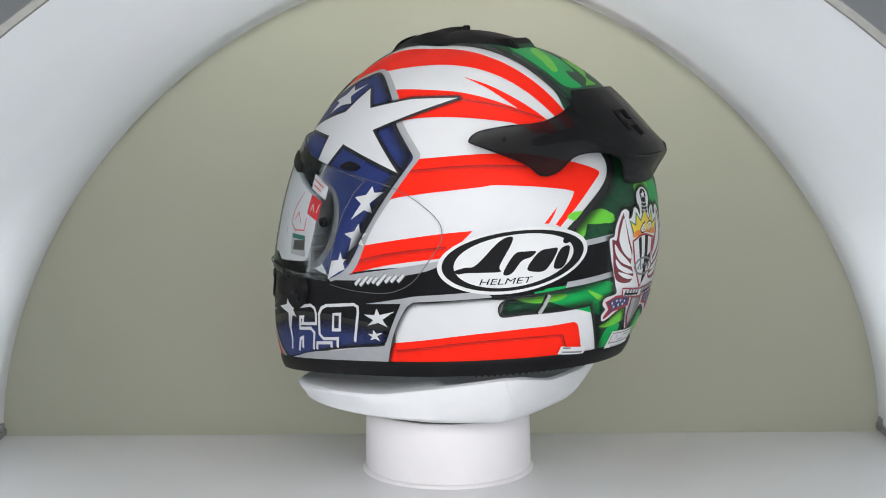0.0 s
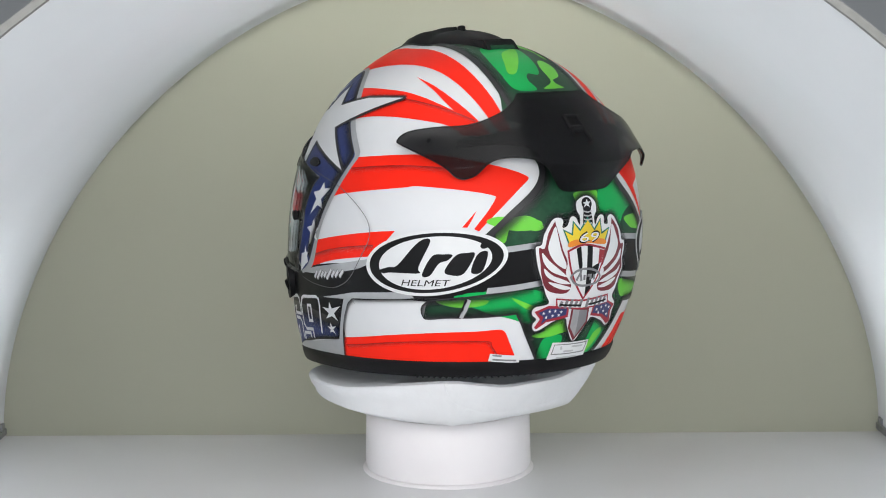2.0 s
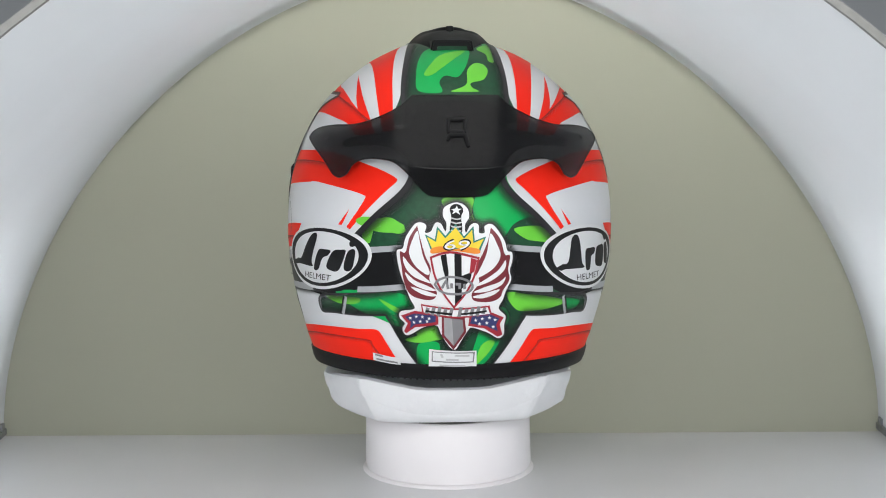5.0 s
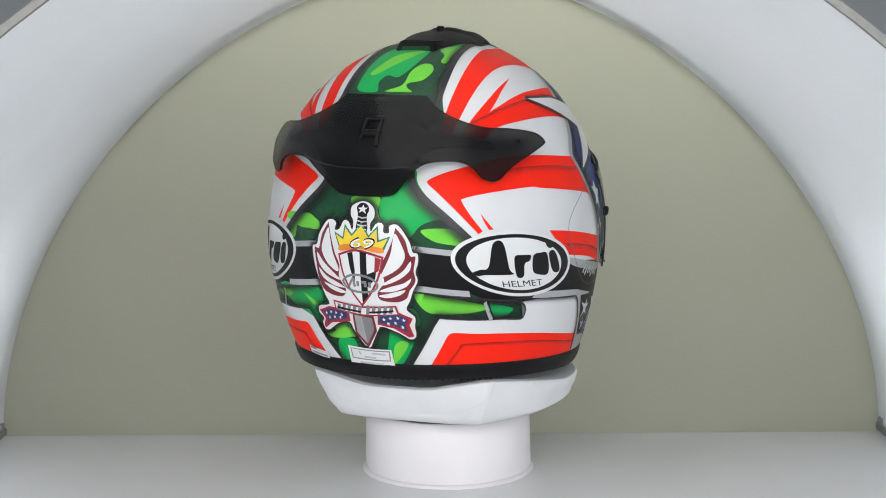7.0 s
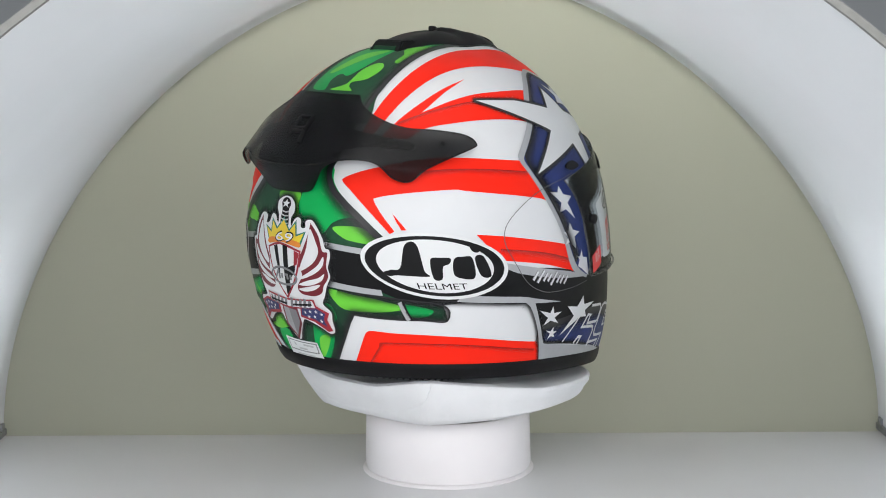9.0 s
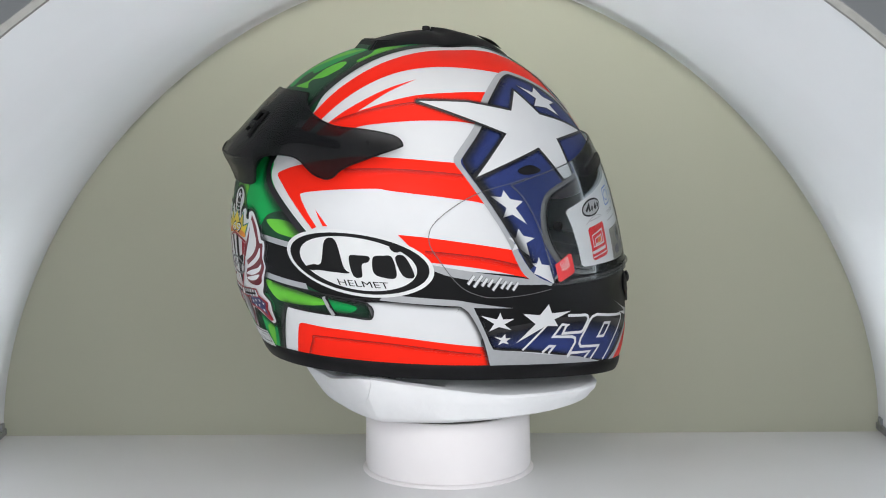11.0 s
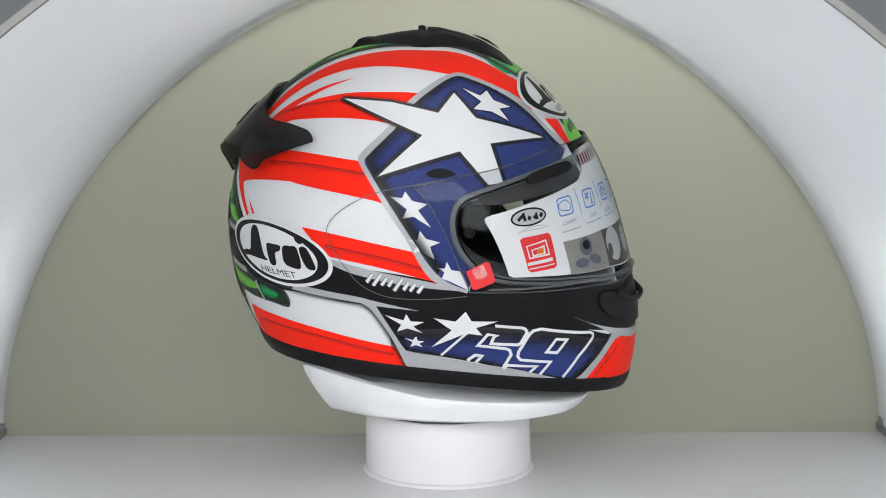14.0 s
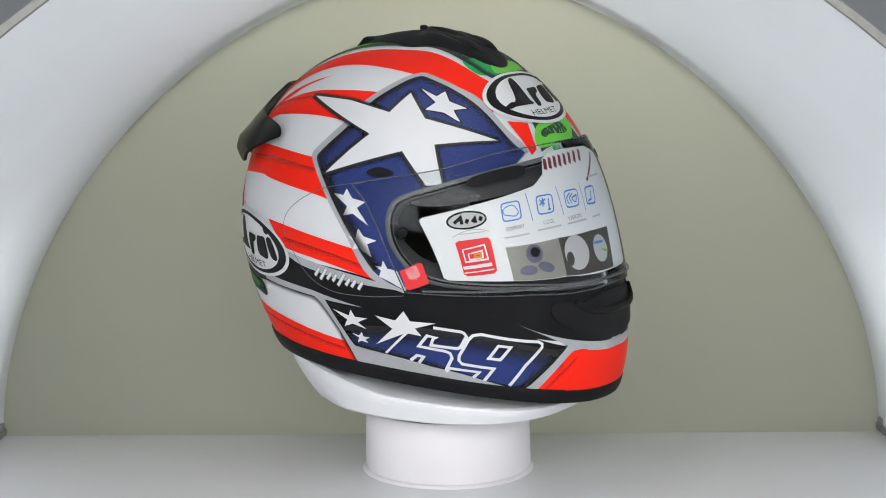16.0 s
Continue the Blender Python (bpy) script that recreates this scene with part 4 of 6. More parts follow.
SPOILER = [(-0.117, 0.737), (0.074, 0.736), (0.242, 0.746), (0.242, 0.746), (0.292, 0.679), (0.407, 0.607), (0.572, 0.568), (0.764, 0.588), (0.951, 0.587), (1.027, 0.537), (0.994, 0.494), (0.735, 0.339), (0.655, 0.267), (0.608, 0.255), (0.552, 0.275), (0.487, 0.333), (0.412, 0.353), (0.301, 0.342), (0.236, 0.304), (0.179, 0.239), (0.143, 0.2), (0.1, 0.187), (0.008, 0.184)]
OVAL_R = [(-1.074, -0.26), (-0.258, -0.3), (-0.752, -0.098), (-0.583, -0.461)]
OVAL_F = [(-0.561, 0.618), (0.089, 0.805), (-0.21, 0.347)]
EMBLEM_AXES = [(-0.121, -0.076), (0.147, -0.065), (0.016, 0.056), (0.014, -0.192), (-0.286, -0.312)]
CHIN_BODY = [(0.049, -0.571), (-0.172, -0.583), (-0.302, -0.61), (-0.422, -0.612), (-0.477, -0.633), (-0.483, -0.669), (-0.424, -0.707), (-0.312, -0.724), (-0.201, -0.732), (-0.022, -0.735)]
CHIN_SLOT = [(0, -0.633), (-0.172, -0.635), (-0.324, -0.618), (-0.335, -0.671), (-0.243, -0.684), (-0.02, -0.684)]
CHIN_LIP = [(-0.348, -0.61), (-0.268, -0.63), (-0.165, -0.633), (-0.023, -0.627)]
BROW_DUCT = [(-0.930, 0.055), (-0.880, 0.088), (-0.700, 0.110), (-0.570, 0.112), (-0.540, 0.086), (-0.578, 0.053), (-0.778, 0.031), (-0.899, 0.02)]
BROW_SLOT = [(-0.874, 0.048), (-0.851, 0.079), (-0.615, 0.1), (-0.568, 0.094), (-0.608, 0.068), (-0.788, 0.046)]
BROW_VENT = [(0.287, 0.209), (0.334, 0.238), (0.395, 0.244), (0.458, 0.214), (0.421, 0.192), (0.336, 0.184)]
TAB_WORDS = [(-1.358, -0.554), (-1.31, -0.637), (-1.403, -0.587), (-1.359, -0.656), (-1.322, -0.532)]
CARD_WORDS = [(-0.74, -0.268), (-0.626, -0.25), (-0.5, -0.24), (-0.423, -0.233), (-0.314, -0.231), (-0.189, -0.225), (-0.737, -0.246)]




def paint_emblem(shell):
    # winged sword sticker on the back
    edge = [(-0.017, 0.157), (0.02, 0.153), (0.048, 0.127), (0.051, 0.091), (0.034, 0.062), (0.038, 0.027), (0.055, 0.056), (0.077, 0.068), (0.095, 0.057), (0.096, 0.027), (0.121, 0.025), (0.122, 0.053), (0.151, 0.061), (0.178, 0.039), (0.213, -0.017), (0.226, -0.06), (0.247, -0.07), (0.249, -0.106), (0.236, -0.148), (0.243, -0.188), (0.22, -0.231), (0.204, -0.273), (0.186, -0.311), (0.219, -0.352), (0.214, -0.394), (0.214, -0.443), (0.186, -0.455), (0.14, -0.42), (0.07, -0.388), (0.046, -0.408)]
    edge += [(0.019, -0.458), (-0.003, -0.496), (-0.03, -0.479), (-0.067, -0.417), (-0.087, -0.378), (-0.143, -0.392), (-0.203, -0.438), (-0.229, -0.442), (-0.24, -0.414), (-0.229, -0.387), (-0.253, -0.365), (-0.246, -0.333), (-0.185, -0.31), (-0.204, -0.27), (-0.226, -0.219), (-0.253, -0.157), (-0.268, -0.095), (-0.269, -0.062), (-0.243, -0.05), (-0.231, -0.004), (-0.194, 0.055), (-0.163, 0.068), (-0.138, 0.055), (-0.143, 0.025), (-0.118, 0.031), (-0.097, 0.068), (-0.072, 0.065), (-0.052, 0.032), (-0.049, 0.07), (-0.063, 0.097), (-0.059, 0.135)]
    soft_edge("sticker_shadow", "B", edge, 0.045, SOFT_BLACK, shell, 8, side=-1)
    decal("sticker_outline", "B", edge, STICKER, shell, 9, label="white edged winged sword sticker")
    decal("wing", "B", [(0.15, 0.047), (0.15, 0.047), (0.192, -0.005), (0.213, -0.074), (0.238, -0.082), (0.228, -0.139), (0.234, -0.187), (0.205, -0.23), (0.191, -0.26), (0.148, -0.275), (0.078, -0.265), (0.064, -0.232), (0.097, -0.183), (0.078, -0.13), (0.111, -0.064), (0.136, -0.008)], MAROON, shell, 10)
    decal("wing", "B", [(-0.179, 0.054), (-0.179, 0.054), (-0.213, -0.001), (-0.23, -0.066), (-0.256, -0.067), (-0.246, -0.131), (-0.234, -0.195), (-0.206, -0.246), (-0.154, -0.263), (-0.103, -0.259), (-0.087, -0.227), (-0.119, -0.176), (-0.115, -0.125), (-0.139, -0.075), (-0.16, -0.012)], MAROON, shell, 10)
    decal("feather", "B", [(0.147, 0.021), (0.177, -0.027), (0.192, -0.079), (0.163, -0.126), (0.108, -0.158), (0.081, -0.163), (0.105, -0.115), (0.13, -0.06)], STICKER, shell, 11)
    decal("feather", "B", [(0.216, -0.099), (0.212, -0.137), (0.169, -0.172), (0.108, -0.196), (0.077, -0.198), (0.127, -0.172), (0.183, -0.138)], STICKER, shell, 11)
    decal("feather", "B", [(0.216, -0.173), (0.196, -0.206), (0.134, -0.227), (0.072, -0.226), (0.12, -0.207), (0.184, -0.192)], STICKER, shell, 11)
    decal("feather", "B", [(0.187, -0.223), (0.16, -0.245), (0.108, -0.255), (0.068, -0.246), (0.115, -0.235)], STICKER, shell, 11)
    decal("feather", "B", [(-0.178, 0.03), (-0.203, -0.021), (-0.212, -0.071), (-0.181, -0.122), (-0.132, -0.153), (-0.12, -0.138), (-0.149, -0.076), (-0.165, -0.015)], STICKER, shell, 11)
    decal("feather", "B", [(-0.24, -0.085), (-0.229, -0.13), (-0.187, -0.168), (-0.111, -0.19), (-0.147, -0.161), (-0.203, -0.121)], STICKER, shell, 11)
    decal("feather", "B", [(-0.228, -0.153), (-0.209, -0.19), (-0.148, -0.217), (-0.091, -0.22), (-0.129, -0.201), (-0.184, -0.183)], STICKER, shell, 11)
    decal("feather", "B", [(-0.201, -0.212), (-0.165, -0.235), (-0.117, -0.246), (-0.085, -0.24), (-0.125, -0.226)], STICKER, shell, 11)
    decal("shield", "B", [(-0.12, -0.076), (-0.12, -0.076), (-0.03, -0.049), (0.098, -0.077), (0.098, -0.077), (0.082, -0.148), (0.048, -0.221), (-0.012, -0.298), (-0.012, -0.298), (-0.067, -0.225), (-0.101, -0.157)], CRIMSON, shell, 11)
    decal("shield", "B", [(-0.11, -0.081), (-0.11, -0.081), (-0.03, -0.059), (0.088, -0.084), (0.088, -0.084), (0.072, -0.148), (0.04, -0.216), (-0.013, -0.283), (-0.013, -0.283), (-0.06, -0.22), (-0.092, -0.155)], STICKER, shell, 12)
    decal("shield_bar", "B", [(-0.073, -0.068), (-0.048, -0.061), (-0.037, -0.138), (-0.039, -0.2), (-0.06, -0.132)], INK, shell, 13, smooth=False)
    decal("shield_bar", "B", [(-0.013, -0.057), (0.018, -0.063), (0.021, -0.248), (-0.008, -0.278)], INK, shell, 13, smooth=False)
    decal("shield_bar", "B", [(0.018, -0.154), (0.064, -0.137), (0.057, -0.172), (0.019, -0.21)], INK, shell, 13, smooth=False)
    decal("shield_bar", "B", [(0.059, -0.077), (0.087, -0.087), (0.074, -0.138), (0.054, -0.146)], CRIMSON, shell, 13, smooth=False)
    decal("sword_grip", "B", [(-0.034, 0.129), (-0.022, 0.147), (-0.001, 0.152), (0.019, 0.141), (0.026, 0.12), (0.017, 0.095), (0.019, 0.028), (-0.032, 0.03), (-0.027, 0.094)], INK, shell, 11)
    decal("grip_ring", "B", [(-0.027, 0.094), (-0.004, 0.088), (0.019, 0.093), (0.019, 0.086), (-0.004, 0.082), (-0.028, 0.088)], PALE_INK, shell, 12, smooth=False)
    decal("grip_ring", "B", [(-0.028, 0.077), (-0.005, 0.071), (0.019, 0.075), (0.018, 0.069), (-0.005, 0.065), (-0.028, 0.07)], PALE_INK, shell, 12, smooth=False)
    decal("grip_ring", "B", [(-0.029, 0.059), (-0.006, 0.054), (0.018, 0.058), (0.018, 0.052), (-0.006, 0.047), (-0.029, 0.053)], PALE_INK, shell, 12, smooth=False)
    decal("grip_ring", "B", [(-0.029, 0.042), (-0.006, 0.036), (0.017, 0.04), (0.017, 0.034), (-0.006, 0.03), (-0.029, 0.036)], PALE_INK, shell, 12, smooth=False)
    decal("pommel_star", "B", [(-0.002, 0.144), (0.003, 0.131), (0.019, 0.131), (0.005, 0.121), (0.012, 0.105), (-0.006, 0.116), (-0.024, 0.107), (-0.016, 0.121), (-0.028, 0.129), (-0.01, 0.131)], STICKER, shell, 12, smooth=False)
    decal("crown", "B", [(-0.143, 0.018), (-0.098, -0.002), (-0.09, 0.055), (-0.052, 0.015), (-0.008, 0.066), (0.029, 0.013), (0.071, 0.056), (0.076, -0.007), (0.128, 0.01), (0.096, -0.06), (-0.018, -0.042), (-0.11, -0.061)], TEAL, shell, 12, smooth=False)
    decal("crown", "B", [(-0.133, 0.008), (-0.093, -0.012), (-0.085, 0.04), (-0.053, 0.005), (-0.008, 0.051), (0.029, 0.003), (0.065, 0.041), (0.07, -0.016), (0.117, 0.001), (0.088, -0.052), (-0.018, -0.032), (-0.105, -0.053)], YELLOW, shell, 13, smooth=False)
    decal("crown_band", "B", [(-0.113, -0.041), (-0.073, -0.029), (-0.018, -0.04), (0.039, -0.032), (0.094, -0.042), (0.088, -0.062), (-0.018, -0.047), (-0.108, -0.061)], ORANGE, shell, 14)
    decal("blade", "B", [(-0.065, -0.327), (0.035, -0.335), (0.043, -0.408), (-0.011, -0.495), (-0.062, -0.426)], MAROON, shell, 12, smooth=False)
    decal("blade", "B", [(-0.055, -0.337), (-0.02, -0.341), (-0.01, -0.474), (-0.052, -0.42)], BLADE, shell, 13, smooth=False)
    decal("blade_half", "B", [(-0.02, -0.341), (0.026, -0.346), (0.032, -0.401), (-0.01, -0.474)], GREY_INK, shell, 13, smooth=False)
    decal("banner", "B", [(-0.246, -0.35), (-0.184, -0.318), (-0.081, -0.316), (-0.078, -0.37), (-0.181, -0.395), (-0.221, -0.432), (-0.232, -0.425), (-0.214, -0.382)], CRIMSON, shell, 14, smooth=False)
    decal("banner", "B", [(0.057, -0.321), (0.145, -0.317), (0.21, -0.353), (0.192, -0.383), (0.207, -0.439), (0.184, -0.443), (0.124, -0.394), (0.051, -0.375)], CRIMSON, shell, 14, smooth=False)
    decal("banner_field", "B", [(-0.228, -0.353), (-0.184, -0.329), (-0.09, -0.329), (-0.091, -0.359), (-0.181, -0.381), (-0.205, -0.406), (-0.199, -0.372)], NAVY, shell, 15, smooth=False)
    decal("banner_field", "B", [(0.066, -0.332), (0.146, -0.328), (0.19, -0.355), (0.175, -0.38), (0.184, -0.416), (0.128, -0.381), (0.058, -0.364)], NAVY, shell, 15, smooth=False)
    decal("banner_star", "B", [(-0.203, -0.344), (-0.201, -0.349), (-0.195, -0.349), (-0.199, -0.354), (-0.197, -0.36), (-0.203, -0.357), (-0.207, -0.361), (-0.206, -0.354), (-0.211, -0.351), (-0.205, -0.35)], STICKER, shell, 16, smooth=False)
    decal("banner_star", "B", [(-0.176, -0.333), (-0.174, -0.339), (-0.168, -0.338), (-0.172, -0.343), (-0.171, -0.349), (-0.176, -0.346), (-0.18, -0.35), (-0.179, -0.343), (-0.184, -0.34), (-0.178, -0.339)], STICKER, shell, 16, smooth=False)
    decal("banner_star", "B", [(-0.149, -0.331), (-0.147, -0.337), (-0.141, -0.337), (-0.145, -0.341), (-0.143, -0.347), (-0.148, -0.344), (-0.153, -0.348), (-0.152, -0.341), (-0.157, -0.338), (-0.151, -0.337)], STICKER, shell, 16, smooth=False)
    decal("banner_star", "B", [(-0.119, -0.335), (-0.117, -0.341), (-0.111, -0.341), (-0.115, -0.345), (-0.114, -0.351), (-0.119, -0.348), (-0.123, -0.351), (-0.122, -0.345), (-0.127, -0.341), (-0.121, -0.341)], STICKER, shell, 16, smooth=False)
    decal("banner_star", "B", [(-0.187, -0.361), (-0.185, -0.367), (-0.179, -0.367), (-0.183, -0.371), (-0.181, -0.378), (-0.187, -0.374), (-0.191, -0.379), (-0.19, -0.372), (-0.195, -0.368), (-0.189, -0.368)], STICKER, shell, 16, smooth=False)
    decal("banner_star", "B", [(-0.158, -0.353), (-0.156, -0.359), (-0.15, -0.359), (-0.154, -0.363), (-0.152, -0.37), (-0.157, -0.366), (-0.162, -0.37), (-0.161, -0.364), (-0.166, -0.36), (-0.16, -0.359)], STICKER, shell, 16, smooth=False)
    decal("banner_star", "B", [(-0.128, -0.349), (-0.126, -0.355), (-0.12, -0.355), (-0.125, -0.359), (-0.123, -0.365), (-0.128, -0.362), (-0.132, -0.366), (-0.131, -0.359), (-0.136, -0.355), (-0.13, -0.355)], STICKER, shell, 16, smooth=False)
    decal("banner_star", "B", [(0.082, -0.341), (0.085, -0.347), (0.091, -0.348), (0.086, -0.352), (0.089, -0.358), (0.083, -0.354), (0.078, -0.357), (0.079, -0.351), (0.074, -0.347), (0.08, -0.347)], STICKER, shell, 16, smooth=False)
    decal("banner_star", "B", [(0.111, -0.336), (0.114, -0.343), (0.12, -0.344), (0.115, -0.347), (0.118, -0.354), (0.112, -0.349), (0.107, -0.352), (0.108, -0.346), (0.103, -0.342), (0.109, -0.342)], STICKER, shell, 16, smooth=False)
    decal("banner_star", "B", [(0.143, -0.335), (0.146, -0.342), (0.153, -0.343), (0.148, -0.346), (0.15, -0.353), (0.144, -0.348), (0.139, -0.351), (0.14, -0.345), (0.135, -0.34), (0.141, -0.341)], STICKER, shell, 16, smooth=False)
    decal("banner_star", "B", [(0.169, -0.347), (0.172, -0.354), (0.179, -0.356), (0.174, -0.359), (0.176, -0.366), (0.17, -0.361), (0.165, -0.364), (0.166, -0.358), (0.161, -0.352), (0.167, -0.353)], STICKER, shell, 16, smooth=False)
    decal("banner_star", "B", [(0.099, -0.359), (0.102, -0.366), (0.109, -0.367), (0.104, -0.37), (0.106, -0.377), (0.1, -0.373), (0.095, -0.376), (0.096, -0.37), (0.091, -0.365), (0.098, -0.365)], STICKER, shell, 16, smooth=False)
    decal("banner_star", "B", [(0.131, -0.358), (0.134, -0.365), (0.141, -0.366), (0.136, -0.369), (0.138, -0.376), (0.133, -0.372), (0.127, -0.374), (0.129, -0.368), (0.123, -0.363), (0.13, -0.364)], STICKER, shell, 16, smooth=False)
    decal("banner_star", "B", [(0.161, -0.379), (0.164, -0.386), (0.171, -0.388), (0.166, -0.391), (0.168, -0.398), (0.162, -0.393), (0.157, -0.396), (0.158, -0.39), (0.152, -0.384), (0.159, -0.385)], STICKER, shell, 16, smooth=False)
    decal("banner_strip", "B", [(-0.156, -0.282), (-0.013, -0.293), (0.143, -0.288), (0.154, -0.332), (-0.01, -0.338), (-0.149, -0.326)], CRIMSON, shell, 15, smooth=False)
    decal("banner_strip", "B", [(-0.149, -0.289), (-0.012, -0.301), (0.135, -0.295), (0.145, -0.326), (-0.011, -0.33), (-0.142, -0.318)], STICKER, shell, 16, smooth=False)
    bars = [(-0.128 + 0.026 * k + (0.012 if k > 4 else 0), 0.011 + 0.004 * ((k * 7) % 3)) for k in range(10)]
    strokes("banner_writing", "B", [[(u - 0.004, -0.312 - h), (u + 0.004, -0.306 + h)] for u, h in bars], 0.015, GREY_INK, shell, 17)
    strokes("banner_writing", "B", [[(-0.135, -0.310), (-0.02, -0.318)], [(0.02, -0.318), (0.130, -0.311)]], 0.009, INK, shell, 18)
    strokes("badge_outline", "B", [smooth_loop([(-0.096, -0.19), (-0.079, -0.17), (-0.042, -0.157), (0.003, -0.159), (0.046, -0.173), (0.067, -0.195), (0.053, -0.219), (0.01, -0.229), (-0.04, -0.228), (-0.075, -0.215), (-0.096, -0.19)], False, 4)], 0.01, GREY_INK, shell, 17)
    strokes("badge_writing", "B", [[(-0.066, -0.205), (-0.047, -0.172), (-0.038, -0.208)], [(-0.024, -0.183), (-0.023, -0.205)], [(-0.007, -0.186), (0.011, -0.187), (0.012, -0.207)], [(0.031, -0.185), (0.032, -0.208)]], 0.012, GREY_INK, shell, 17)
    crown_at, crown_end, crown_up = (-0.06, -0.041), (0.046, -0.042), (-0.048, -0.002)
    for grow, mat, level in ((0.006, INK, 15), (0.0, STICKER, 16)):
        lettering("69", "crown_number", "B", (crown_at[0] - grow, crown_at[1] - grow), (crown_end[0] - crown_at[0] + 2 * grow, crown_end[1] - crown_at[1]), (crown_up[0] - crown_at[0], crown_up[1] - crown_at[1] + 2 * grow), mat, shell, level)
    # printed labels near the lower edge
    decal("size_label", "B", [(-0.118, -0.499), (0.092, -0.505), (0.096, -0.602), (-0.12, -0.603)], STICKER, shell, 10, smooth=False, label='white printed size label')
    strokes("label_frame", "B", [[(-0.104, -0.511), (0.082, -0.514), (0.079, -0.565), (-0.104, -0.563), (-0.104, -0.511)]], 0.006, GREY_INK, shell, 11)
    strokes("label_writing", "B", [[(-0.065, -0.521), (-0.058, -0.539)], [(-0.003, -0.527), (0.061, -0.53)], [(-0.043, -0.55), (0.014, -0.551)], [(-0.071, -0.584), (0.045, -0.586)]], 0.01, PALE_INK, shell, 11)
    decal("weight_label", "B", [(-0.394, -0.6), (-0.393, -0.646), (-0.25, -0.619), (-0.257, -0.579)], STICKER, shell, 10, smooth=False, label='small white weight label')
    strokes("label_writing", "B", [[(-0.382, -0.606), (-0.34, -0.599)], [(-0.376, -0.629), (-0.266, -0.609)]], 0.01, GREY_INK, shell, 11)
    strokes("exhaust_slot", "R", [[(-0.838, -0.479), (-0.809, -0.53), (-0.773, -0.581)]], 0.02, SILVER, shell, 9, both=True)
    strokes("exhaust_slot", "R", [[(-0.822, -0.478), (-0.794, -0.529), (-0.758, -0.58)]], 0.014, INK, shell, 9, both=True)


def paint_script(shell):
    decal("green_patch", "F", [(-0.185, 0.10), (-0.185, 0.30), (0.185, 0.30), (0.185, 0.10)], GREEN, shell, 3.5, smooth=False)
    # white brush mark on the side pods, as plain slanting strokes
    for where, at, along in (("R", (-0.055, -0.392), (0.325, -0.078)), ("L", (-0.280, -0.465), (0.345, 0.062))):
        at, along = np.array(at), np.array(along)
        lines = []
        for f, tall in ((0.04, 0.9), (0.17, 1.25), (0.29, 0.8), (0.40, 0.75), (0.53, 1.35), (0.66, 0.8), (0.77, 0.8), (0.90, 0.85)):
            mid = at + along * f
            lean = np.array((0.019 if where == "R" else 0.024, 0.024)) * tall
            lines.append([tuple(mid - lean), tuple(mid + lean * 0.3), tuple(mid + lean)])
        strokes("brush_mark", where, lines, 0.024, GREY_INK, shell, 6)
        strokes("brush_mark", where, lines, 0.015, WHITE, shell, 7, label="white brushed mark")


